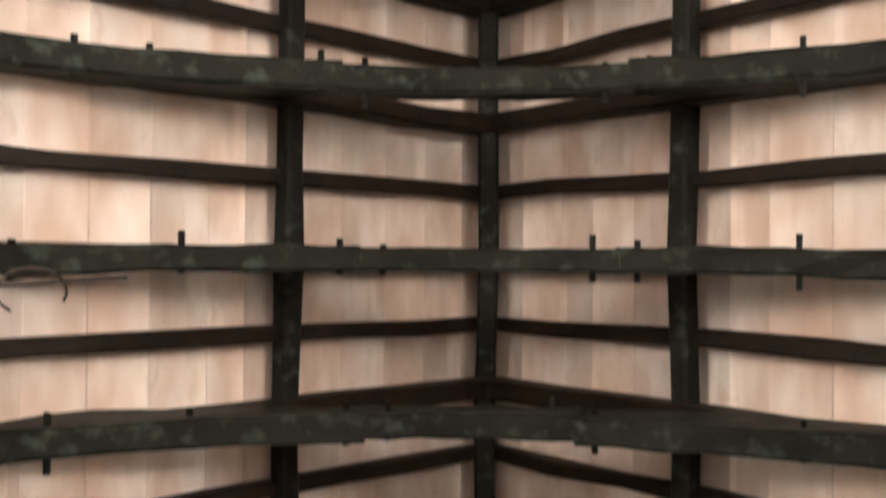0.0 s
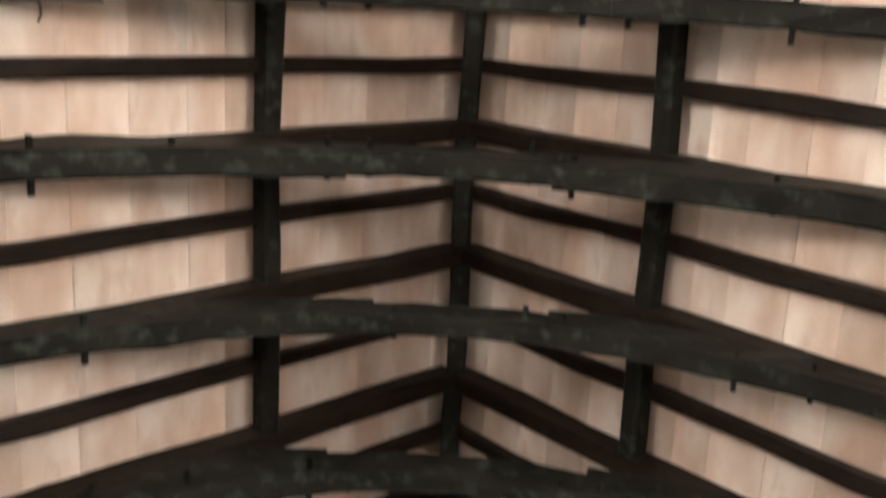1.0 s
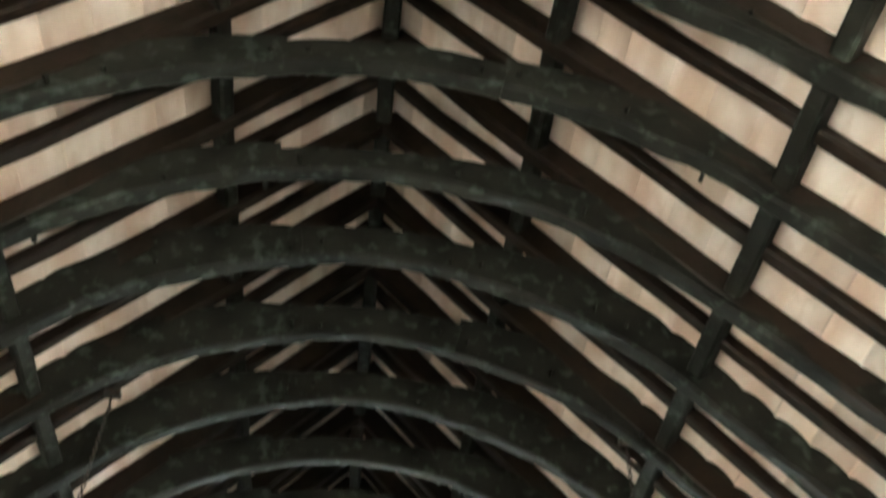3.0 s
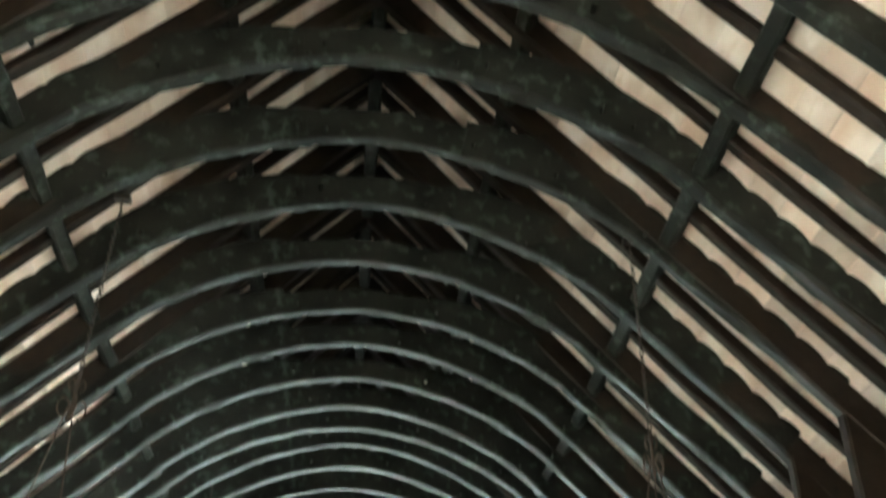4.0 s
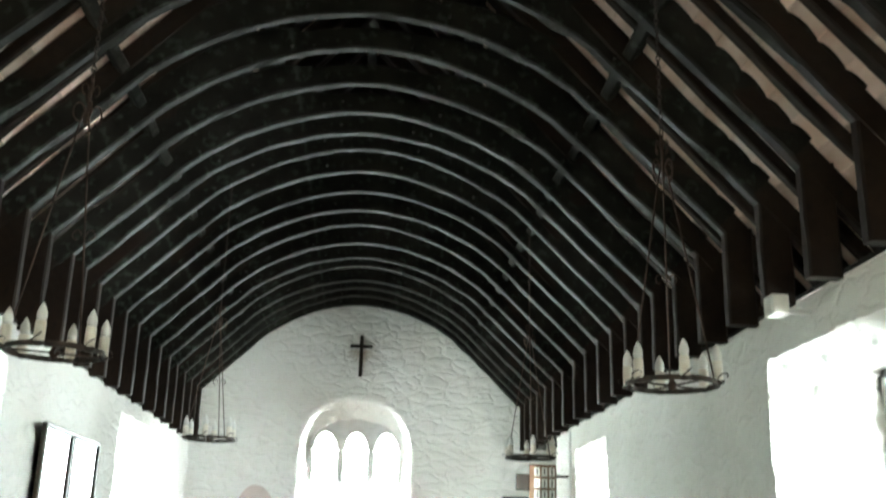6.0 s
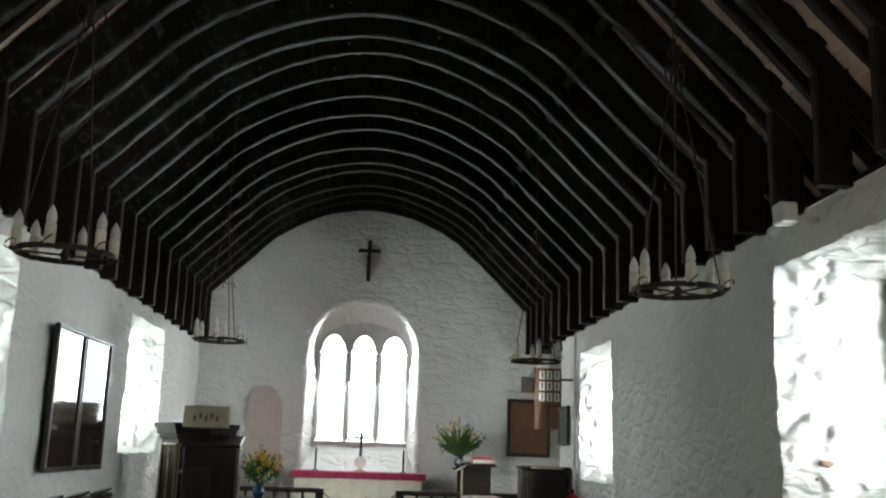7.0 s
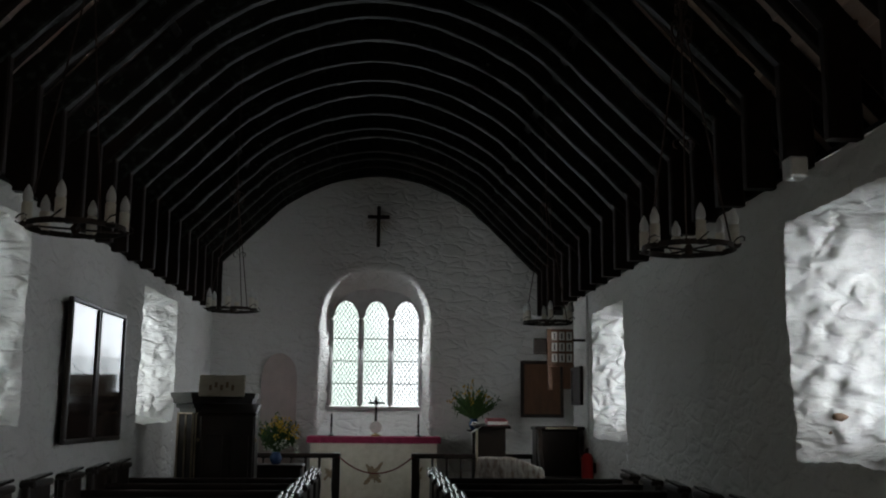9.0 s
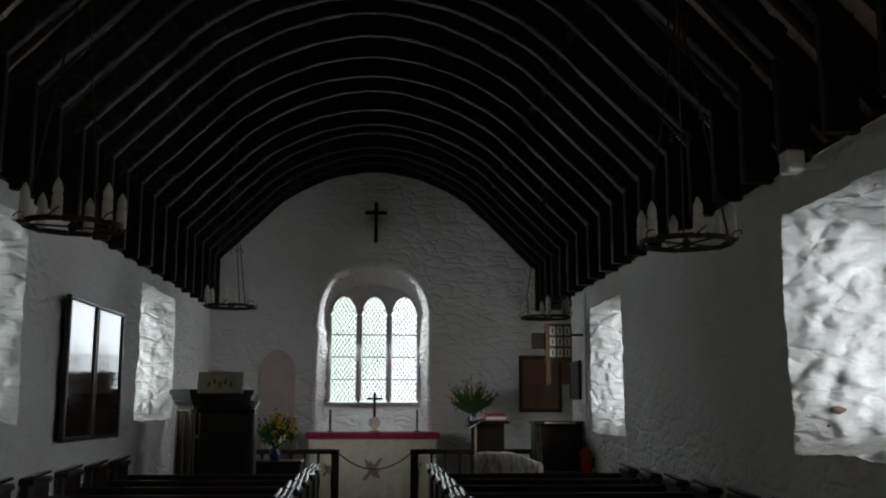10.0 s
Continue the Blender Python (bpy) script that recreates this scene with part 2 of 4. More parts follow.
def east_wall():
    bm = bmesh.new()
    x0, x1, sill, spring, rise = -0.93, 0.77, 1.24, 3.0, 0.78
    mid, half = (x0 + x1) / 2, (x1 - x0) / 2

    def head(x, m=mid, hw=half, sp=spring, ri=rise):
        return sp + ri * max(0.0, 1 - abs((x - m) / hw) ** 2.3) ** (1 / 2.3)

    def into(p):
        return min(1.0, abs(p[1] - EAST) * 6)

    def block(xs, lo, hi, n):
        grid(bm, [[(x, EAST, lo(x) + (hi(x) - lo(x)) * j / n) for j in range(n + 1)] for x in xs], 0.03, into)
    def side(xs):
        for lo, hi, d in ((0, sill, 0.07), (sill, spring, 0.07)):
            grid(bm, [[(x, EAST, z) for z in steps(lo, hi, d)] for x in xs], 0.03, into)
        block(xs, lambda x: spring, lambda x: max(gable(x), spring + 0.02), 40)
    side(steps(WALL_N - 0.1, x0, 0.06))
    side(steps(x1, 3.3, 0.06))
    xs = [mid - half * math.cos(math.pi * i / 30) for i in range(31)]
    block(xs, lambda x: 0, lambda x: sill, 18)
    block(xs, head, gable, 40)
    # the splayed reveal
    prof = [(x0, z) for z in steps(sill, spring, 0.07)] + [(x, head(x)) for x in xs[1:-1]] + [(x1, z) for z in steps(spring, sill, 0.07)]
    inner = []
    for x, z in prof:
        inner.append((mid + (x - mid) * 0.84, 1.67 + (z - sill) * (3.50 - 1.67) / (3.78 - sill)))
    rows = [[(x + (a - x) * i / 8, EAST + 0.5 * i / 8, z + (b - z) * i / 8) for i in range(9)] for (x, z), (a, b) in zip(prof, inner)]
    grid(bm, rows, 0.03, into)
    # the sloping sill
    rows = [[(x0 + (x1 - x0) * u + ((mid + (x0 + (x1 - x0) * u - mid) * 0.84) - (x0 + (x1 - x0) * u)) * i / 8, EAST + 0.5 * i / 8, sill + (1.67 - sill) * i / 8)
             for u in [(x - x0) / (x1 - x0) for x in xs]] for i in range(9)]
    grid(bm, rows, 0.03, into)
    bmesh.ops.remove_doubles(bm, verts=bm.verts[:], dist=0.0005)
    bmesh.ops.recalc_face_normals(bm, faces=bm.faces[:])
    return tagged(part("wall_east", bm, LIMEWASH, smooth=True), "limewashed rubble gable wall with an arched window opening", "wall", kind="structure")


east_wall()
bm = bmesh.new()
box(bm, (0.3, WEST - 0.3, 3.4), (7.5, 0.6, 6.8))
tagged(part("wall_west", bm, LIMEWASH), "plain limewashed gable wall closing the nave", "wall", kind="structure")
bm = bmesh.new()
box(bm, (0.3, (EAST + WEST) / 2, -0.1), (8, EAST - WEST + 3, 0.2))
tagged(part("floor", bm, FLOOR), "worn grey stone slab floor of the church", "floor", kind="structure")

# ---- roof ----
def roof_z(x):
    return RIDGE - SLOPE * abs(x)


def arch_z(x, y=9.0):
    """Underside of the arched braces, a little higher in the western bays."""
    x, up = abs(x), 0.08 - 0.06 * min(1.0, max(0.0, (y - 3.5) / 3.5))
    if x < 1.45:
        return 5.24 + up - 0.02 * x - 0.235 * x ** 2.05
    return 5.24 + up - 0.029 - 0.235 * 1.45 ** 2.05 - (x - 1.45) * 0.98


COS = math.cos(math.atan(SLOPE))
SIN = math.sin(math.atan(SLOPE))


def rafter(bm, y, side, seed, w=0.07, h=0.08, drop=0.0):
    a, b = (side * 0.02, y, roof_z(0.02) + (h / 2 + drop) / COS), (side * 3.0, y, roof_z(3.0) + (h / 2 + drop) / COS)
    pts = [p + Vector((0, noise.noise((i * 0.5, seed, side)) * 0.02, 0)) for i, p in enumerate(line(a, b, 10))]
    return sweep(bm, pts, [(side * SIN, 0, COS)] * 11, w, h, 0.014, seed)


def truss(y, seed):
    t = thing("arched_truss", (MID, y, WALL_TOP), "blackened oak arch-braced roof truss with curved collar", "roof truss", "roof trusses")
    rnd = random.Random(seed)
    inv = Matrix.Translation((0, -y, -WALL_TOP))

    def put(name, bm, mat=OAK):
        bm.transform(inv)
        part(name, bm, mat, t)
    dz, wide = rnd.uniform(-0.03, 0.03), rnd.uniform(0.085, 0.115)
    deep = rnd.uniform(0.18, 0.235)
    cut = [-rnd.uniform(0.3, 0.55), rnd.uniform(0.3, 0.55)]
    for side in (-1, 1):
        put("rafter", rafter(bmesh.new(), y, side, seed + side, 0.095, 0.16, -0.07), BROWN_OAK)
        xs = [abs(cut[(side + 1) // 2]) + (2.44 - abs(cut[(side + 1) // 2])) * i / 14 for i in range(15)]
        pts, ups = [], []
        depths = [deep * (1 + 0.35 * max(0.0, 1 - ((x - 0.95) / 0.6) ** 2)) for x in xs]
        for x, d in zip(xs, depths):
            g = (arch_z(x + 0.01, y) - arch_z(x - 0.01, y)) / 0.02
            u = Vector((-g, 0, 1)).normalized()
            p = Vector((x, 0, arch_z(x, y) + dz * max(0, 1 - x / 1.6))) + u * d / 2
            pts.append((side * p.x, y + noise.noise((x, seed, 9)) * 0.02, p.z))
            ups.append((side * u.x, 0, u.z))
        put("brace", sweep(bmesh.new(), pts, ups, wide, depths, 0.018, seed + 7 * side))
        put("post", sweep(bmesh.new(), line((side * 2.51 - MID, y, WALL_TOP - 0.03), (side * 2.51 - MID, y, roof_z(2.51 - side * MID) + 0.04), 4), [(side, 0, 0)] * 5, 0.085, 0.2, 0.012, seed + 3), BROWN_OAK)
    for x in (cut[0] - 0.09, cut[0] + 0.07, cut[1] - 0.07, cut[1] + 0.09, -rnd.uniform(0.95, 1.2), rnd.uniform(0.95, 1.2), -rnd.uniform(1.3, 1.6), rnd.uniform(1.3, 1.6)):
        z = arch_z(x, y) + dz * max(0, 1 - abs(x) / 1.6) + deep * rnd.uniform(0.2, 0.5)
        ln = [rnd.choice((0.01, 0.03, 0.05)) for _ in range(2)]
        bm = bmesh.new()
        box(bm, (x, y + (ln[1] - ln[0]) / 2, z), (0.018, wide + ln[0] + ln[1], 0.018), Matrix.Rotation(0.5, 4, "Y"))
        put("peg", bm)
    xs = [cut[0] - 0.04 + (cut[1] - cut[0] + 0.08) * i / 8 for i in range(9)]
    put("collar", sweep(bmesh.new(), [(x, y, arch_z(x, y) + dz + deep / 2) for x in xs], [(0, 0, 1)] * 9, wide * 0.93, deep * 0.95, 0.010, seed + 20))


for i, y in enumerate(TRUSSES):
    truss(y, i * 31 + 5)
for i, (a, b) in enumerate(zip(TRUSSES, TRUSSES[1:])):
    y = (a + b) / 2
    t = thing("common_rafters", (MID, y, WALL_TOP), "pair of blackened oak common rafters meeting at the ridge", "rafter", "common rafters")
    for side in (-1, 1):
        bm = rafter(bmesh.new(), y, side, i * 17 + side)
        bm.transform(Matrix.Translation((0, -y, -WALL_TOP)))
        part("rafter", bm, BROWN_OAK, t)
for name, x, w, h in (("ridge_beam", 0.0, 0.10, 0.14), ("purlin", -0.81, 0.085, 0.10), ("purlin", 0.81, 0.09, 0.10), ("purlin", -1.69, 0.085, 0.10), ("purlin", 1.69, 0.09, 0.10)):
    z = roof_z(x) + (0.015 if abs(x) > 1.2 else -0.01) if x else RIDGE - 0.02
    sd = 1 if x > 0 else -1
    pts = [p + Vector((noise.noise((i * 0.4, x, 3)) * 0.025, 0, noise.noise((i * 0.4, x, 8)) * 0.015)) for i, p in enumerate(line((x + MID, WEST, z), (x + MID, EAST + 0.05, z), 50))]
    bm = sweep(bmesh.new(), pts, [(sd * SIN if x else 0, 0, COS if x else 1)] * 51, w, h, 0.012, 77 + int(x * 10))
    tagged(part(name, bm, OAK), "long blackened oak beam under the rafters", "beam", "roof beams")


for name, x in (("wall_plate_north", WALL_N), ("wall_plate_south", WALL_S)):
    sd = 1 if x > 0 else -1
    bm = sweep(bmesh.new(), line((x + sd * 0.14, WEST, WALL_TOP + 0.02), (x + sd * 0.14, EAST + 0.02, WALL_TOP + 0.02), 60), [(0, 0, 1)] * 61, 0.26, 0.045, 0.008, int(x * 9))
    tagged(part(name, bm, OAK), "blackened oak wall plate under the rafter feet", "beam", kind="structure")


TRUSS_STEP = 0.6


def boarding():
    bm = bmesh.new()
    rnd = random.Random(4)
    for side in (-1, 1):
        s = 0.0
        while s < 4.3:
            w = rnd.uniform(0.17, 0.27)
            tilt = rnd.uniform(0.004, 0.014)
            cuts = [WEST - 0.5]
            while cuts[-1] < EAST + 0.5:
                cuts.append(cuts[-1] + rnd.choice((TRUSS_STEP * 2, TRUSS_STEP * 3, TRUSS_STEP * 4)))
            for ya, yb in zip(cuts, cuts[1:]):
                lift = rnd.uniform(0.0, 0.008)
                rows = []
                for yy in (ya, yb - 0.002):
                    row = []
                    for i in range(6):
                        f = i / 5
                        x = (s + (w + 0.006) * f) * COS
                        row.append((MID + side * x, yy, RIDGE - SLOPE * x + 0.085 / COS + lift + tilt * f + 0.03 * (1 - (2 * f - 1) ** 2)))
                    rows.append(row)
                grid(bm, rows)
                grid(bm, [[(p[0], p[1], p[2] + 0.03) for p in r] for r in rows])
                for r in (0, 5):
                    grid(bm, [[rows[0][r], rows[1][r]], [(q[0], q[1], q[2] + 0.03) for q in (rows[0][r], rows[1][r])]])
            s += w
    # roof covering, closing the joints from above
    for side in (-1, 1):
        vs = [bm.verts.new((MID + side * x, y, RIDGE - SLOPE * x + 0.30)) for x, y in ((0, WEST - 1), (0, EAST + 1), (3.6, EAST + 1), (3.6, WEST - 1))]
        bm.faces.new(vs)
    bmesh.ops.recalc_face_normals(bm, faces=bm.faces[:])
    tagged(part("ceiling", bm, BOARDS), "pale pinkish boarding laid over the rafters", "ceiling", kind="structure")


boarding()

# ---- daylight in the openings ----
# the west doorways and their warm lamps are unseen, added to light the near roof
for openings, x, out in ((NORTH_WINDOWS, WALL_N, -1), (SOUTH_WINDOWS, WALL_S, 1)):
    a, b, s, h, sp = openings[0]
    stand_in_light(x + out * 0.60, (a + b) / 2, (s + h) / 2 + 0.03, 0, (a + b) / 2, (s + h) / 2 + 0.9, b - a - 2 * sp - 0.05, h - s - 0.3, 330, WARM)
    # added lamps outside stand in for sky, shifted west to brighten the east reveals
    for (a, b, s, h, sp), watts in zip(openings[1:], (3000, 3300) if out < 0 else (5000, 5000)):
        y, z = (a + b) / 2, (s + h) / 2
        stand_in_light(x + out * 2.0, y - 1.5, z - 0.15, x, y, z, 2.0, 2.4, watts)
stand_in_light(-0.08, EAST + 0.44, 2.6, -0.08, EAST - 3.0, 1.4, 1.40, 1.75, 420)

# ---- more materials ----
CREAM = varied("cream_cloth", (0.62, 0.56, 0.44), (0.70, 0.64, 0.52), (12, 12, 12), (0.85, 0.95), 0.2, 0.003)
CRIMSON = varied("crimson_cloth", (0.22, 0.012, 0.05), (0.30, 0.02, 0.07), (14, 14, 14), (0.75, 0.9), 0.2, 0.003)
ROPE = varied("dull_red_rope", (0.20, 0.04, 0.035), (0.14, 0.03, 0.028), (60, 60, 60), (0.8, 0.95), 0.4, 0.003)
EMBROIDERY = varied("orange_embroidery", (0.33, 0.23, 0.14), (0.26, 0.19, 0.12), (40, 40, 40), (0.7, 0.9), 0.3, 0.002)
LACE = varied("white_lace_cloth", (0.80, 0.77, 0.70), (0.34, 0.25, 0.19), (26, 26, 9), (0.85, 0.95), 0.4, 0.004, 90, (0.80, 0.78, 0.74))
PINKWASH = varied("pinkish_limewash", (0.60, 0.50, 0.46), (0.52, 0.44, 0.41), (4, 4, 4), (0.85, 0.95), 0.4, 0.01)
BRASS = varied("old_brass", (0.35, 0.24, 0.09), (0.24, 0.16, 0.06), (30, 30, 30), (0.3, 0.5), 0.1, 0.001, metal=1.0)
RUST = varied("rusty_iron", (0.06, 0.032, 0.02), (0.035, 0.022, 0.016), (40, 40, 40), (0.6, 0.85), 0.3, 0.002, metal=0.3)
OLDPINE = varied("brown_board", (0.16, 0.075, 0.035), (0.11, 0.05, 0.024), (10, 2, 3), (0.45, 0.7), 0.2, 0.003)
PALE_BEAD = varied("pale_gilt_bead", (0.58, 0.49, 0.35), (0.46, 0.37, 0.25), (25, 25, 25), (0.4, 0.6), 0.1, 0.001)
RED = varied("red_enamel", (0.45, 0.012, 0.012), (0.38, 0.01, 0.01), (10, 10, 10), (0.25, 0.35), 0.05, 0.001)
REDBOOK = varied("red_leather", (0.32, 0.015, 0.03), (0.24, 0.01, 0.02), (20, 20, 20), (0.4, 0.6), 0.2, 0.002)
WHITEPAINT = varied("white_plastic", (0.75, 0.75, 0.73), (0.68, 0.68, 0.65), (8, 8, 8), (0.4, 0.55), 0.05, 0.001)
PAPER = varied("white_card", (0.74, 0.72, 0.66), (0.66, 0.64, 0.58), (15, 15, 15), (0.8, 0.9), 0.1, 0.001)
LEAF = varied("green_leaves", (0.045, 0.10, 0.025), (0.07, 0.13, 0.03), (15, 15, 15), (0.45, 0.65), 0.2, 0.002, isle=0.3)
YELLOW = varied("yellow_petals", (0.70, 0.46, 0.02), (0.62, 0.36, 0.02), (30, 30, 30), (0.5, 0.7), 0.2, 0.002, isle=0.2)
WHITEPETAL = varied("white_petals", (0.65, 0.66, 0.58), (0.5, 0.55, 0.45), (30, 30, 30), (0.6, 0.8), 0.2, 0.002)
BLUEGLAZE = varied("blue_glaze", (0.03, 0.06, 0.14), (0.02, 0.04, 0.10), (10, 10, 10), (0.15, 0.3), 0.05, 0.001)
GLOSSBLACK = varied("glazed_dark_board", (0.020, 0.014, 0.012), (0.035, 0.022, 0.016), (4, 4, 4), (0.06, 0.12), 0.05, 0.003, spec=0.5)
LEAD = varied("lead_came", (0.09, 0.09, 0.095), (0.06, 0.06, 0.065), (30, 30, 30), (0.5, 0.7), 0.1, 0.001)

glass, gn, gk, gb = material("leaded_glass", (1, 1, 1), 0.05)
gm, gt, gg, gf = gn.new("ShaderNodeMixShader"), gn.new("ShaderNodeBsdfTransparent"), gn.new("ShaderNodeBsdfGlossy"), gn.new("ShaderNodeFresnel")
gt.inputs["Color"].default_value = (0.93, 0.96, 0.95, 1)
gg.inputs["Roughness"].default_value = 0.08
gk.new(gf.outputs[0], gm.inputs[0]), gk.new(gt.outputs[0], gm.inputs[1]), gk.new(gg.outputs[0], gm.inputs[2])
gk.new(gm.outputs[0], gn["Material Output"].inputs["Surface"])

# daylight seen outside: white sky above, pale green hillside below
hills, hn, hk, hb = material("bright_distance", (0, 0, 0), 1.0)
hc, hno, hr, hx, he = hn.new("ShaderNodeTexCoord"), hn.new("ShaderNodeTexNoise"), hn.new("ShaderNodeMapRange"), hn.new("ShaderNodeMix"), hn.new("ShaderNodeEmission")
hno.inputs["Scale"].default_value, hno.inputs["Detail"].default_value = 0.8, 6
hx.data_type = "RGBA"
hx.inputs[6].default_value, hx.inputs[7].default_value = (0.74, 0.82, 0.74, 1), (1, 1, 1, 1)
hs, hz = hn.new("ShaderNodeSeparateXYZ"), hn.new("ShaderNodeMath")
hz.operation = "MULTIPLY_ADD"
hz.inputs[1].default_value = 0.18
hk.new(hc.outputs["Object"], hs.inputs[0]), hk.new(hc.outputs["Object"], hno.inputs["Vector"])
hk.new(hs.outputs["X"], hz.inputs[0]), hk.new(hno.outputs["Fac"], hz.inputs[2])
hr.inputs[1].default_value, hr.inputs[2].default_value = 0.38, 0.62
hk.new(hz.outputs[0], hr.inputs[0]), hk.new(hr.outputs[0], hx.inputs[0])
hk.new(hx.outputs[2], he.inputs["Color"])
he.inputs["Strength"].default_value = GLOW
hk.new(he.outputs[0], hn["Material Output"].inputs["Surface"])


def outside(name, pts):
    bm = bmesh.new()
    bm.faces.new([bm.verts.new(p) for p in pts])
    tagged(part(name, bm, hills), "bright overcast sky and hillside outside the window", "backdrop", kind="structure")


outside("backdrop", [(-9, 26, -4), (9, 26, -4), (9, 26, 9), (-9, 26, 9)])
outside("backdrop_south", [(9, -4, -3), (9, 20, -3), (9, 20, 9), (9, -4, 9)])
outside("backdrop_north", [(-9, -4, -3), (-9, 20, -3), (-9, 20, 9), (-9, -4, 9)])


def tube(bm, pts, r, n=8, cap=True):
    """A round bar along pts; r is one radius or one for each point."""
    rings = []
    rs = r if isinstance(r, (list, tuple)) else [r] * len(pts)
    for i, p in enumerate(pts):
        p = Vector(p)
        t = (Vector(pts[min(i + 1, len(pts) - 1)]) - Vector(pts[max(i - 1, 0)])).normalized()
        u = t.cross(Vector((0, 0, 1)) if abs(t.z) < 0.9 else Vector((1, 0, 0))).normalized()
        v = t.cross(u)
        rings.append([bm.verts.new(p + (u * math.cos(a) + v * math.sin(a)) * rs[i]) for a in [2 * math.pi * j / n for j in range(n)]])
    for a, b in zip(rings, rings[1:]):
        for j in range(n):
            bm.faces.new((a[j], a[(j + 1) % n], b[(j + 1) % n], b[j]))
    if cap:
        bm.faces.new(rings[0][::-1]), bm.faces.new(rings[-1])
    bmesh.ops.recalc_face_normals(bm, faces=bm.faces[:])
    return bm


def turned(bm, prof, at=(0, 0, 0), n=16):
    """A turned shape: prof is (radius, height) from the bottom up."""
    return tube(bm, [(at[0], at[1], at[2] + z) for _, z in prof], [max(r, 0.0005) for r, _ in prof], n)


def hoop(bm, c, r, w, h, n=40):
    """A flat iron band bent into a level ring."""
    prev = first = None
    for i in range(n):
        a = 2 * math.pi * i / n
        ring = [bm.verts.new((c[0] + math.cos(a) * (r + dx), c[1] + math.sin(a) * (r + dx), c[2] + dz)) for dx, dz in ((-w / 2, -h / 2), (w / 2, -h / 2), (w / 2, h / 2), (-w / 2, h / 2))]
        if prev:
            for j in range(4):
                bm.faces.new((prev[j], prev[(j + 1) % 4], ring[(j + 1) % 4], ring[j]))
        first, prev = first or ring, ring
    for j in range(4):
        bm.faces.new((prev[j], prev[(j + 1) % 4], first[(j + 1) % 4], first[j]))
    bmesh.ops.recalc_face_normals(bm, faces=bm.faces[:])
    return bm


WHITESTONE = varied('limewashed_stone', (0.74, 0.73, 0.72), (0.64, 0.63, 0.62), (9, 9, 9), (0.8, 0.95), 0.3, 0.005)


# ---- east window: three lights with leaded panes ----
def east_window():
    y = EAST + 0.5
    w = thing("window_east", (0, y, 1.6), "three-light stone window with diamond leaded glass", "window", kind="structure")
    o = Matrix.Translation((0, -y, -1.6))

    def put(name, bm, mat, label="", smooth=False):
        bm.transform(o)
        return part(name, bm, mat, w, label, smooth)
    lights = [(-0.735, -0.345), (-0.255, 0.125), (0.215, 0.605)]
    sill, spring, rise = 1.70, 3.08, 0.27

    def head(x, a, b):
        u = abs((x - (a + b) / 2) / ((b - a) / 2))
        return spring + rise * max(0.0, 1 - u ** 2.0) ** 0.62
    for x0, x1, nm in ((-0.84, -0.735, "jamb"), (-0.345, -0.255, "mullion"), (0.125, 0.215, "mullion"), (0.605, 0.72, "jamb")):
        put(nm, box(bmesh.new(), ((x0 + x1) / 2, y, (sill + spring) / 2), (x1 - x0, 0.13, spring - sill), bevel=0.032), WHITESTONE)
    put("sill", box(bmesh.new(), (-0.06, y + 0.01, sill - 0.03), (1.56, 0.13, 0.06), bevel=0.012), WHITESTONE)
    bm = bmesh.new()
    xs, lo = [], []
    for x0, x1, li in ((-0.84, -0.735, None), (-0.735, -0.345, 0), (-0.345, -0.255, None), (-0.255, 0.125, 1), (0.125, 0.215, None), (0.215, 0.605, 2), (0.605, 0.72, None)):
        n = 12 if li is not None else 1
        for i in range(n + 1):
            x = x0 + (x1 - x0) * i / n
            xs.append(x), lo.append(head(x, *lights[li]) if li is not None else spring)
    for yy in (y - 0.065, y + 0.065):
        grid(bm, [[(x, yy, z), (x, yy, 3.62)] for x, z in zip(xs, lo)])
    grid(bm, [[(x, y - 0.065, z), (x, y + 0.065, z)] for x, z in zip(xs, lo)])
    bmesh.ops.recalc_face_normals(bm, faces=bm.faces[:])
    put("window_head", bm, WHITESTONE)
    for a, b in lights:
        bm = bmesh.new()
        bx = [a + (b - a) * i / 12 for i in range(13)]
        grid(bm, [[(x, y + 0.02, sill), (x, y + 0.02, head(x, a, b))] for x in bx])
        pane = put("pane", bm, glass)
        pane.visible_shadow = False
        bm = bmesh.new()
        d = 0.062
        for s in (-1, 1):
            for k in range(-26, 34):
                c = sill + k * d * 1.5
                pts = []
                for i in range(25):
                    x = a + (b - a) * i / 24
                    z = c + s * (x - a) * 1.5
                    if sill <= z <= head(x, a, b):
                        pts.append((x, y + 0.01, z))
                if len(pts) > 1:
                    box_line(bm, pts[0], pts[-1], 0.009)
        lead = part("lead_lattice", bm, LEAD, pane)
        lead.data.transform(o)
        bm = bmesh.new()
        for z in (2.03, 2.38, 2.73):
            box(bm, ((a + b) / 2, y - 0.012, z + 0.02), (b - a, 0.014, 0.016))
        sb = part("saddle_bars", bm, LEAD, pane)
        sb.data.transform(o)


def box_line(bm, a, b, t):
    a, b = Vector(a), Vector(b)
    d = b - a
    turn = d.to_track_quat("X", "Z").to_matrix().to_4x4()
    box(bm, (a + b) / 2, (d.length, t, t), turn)


east_window()


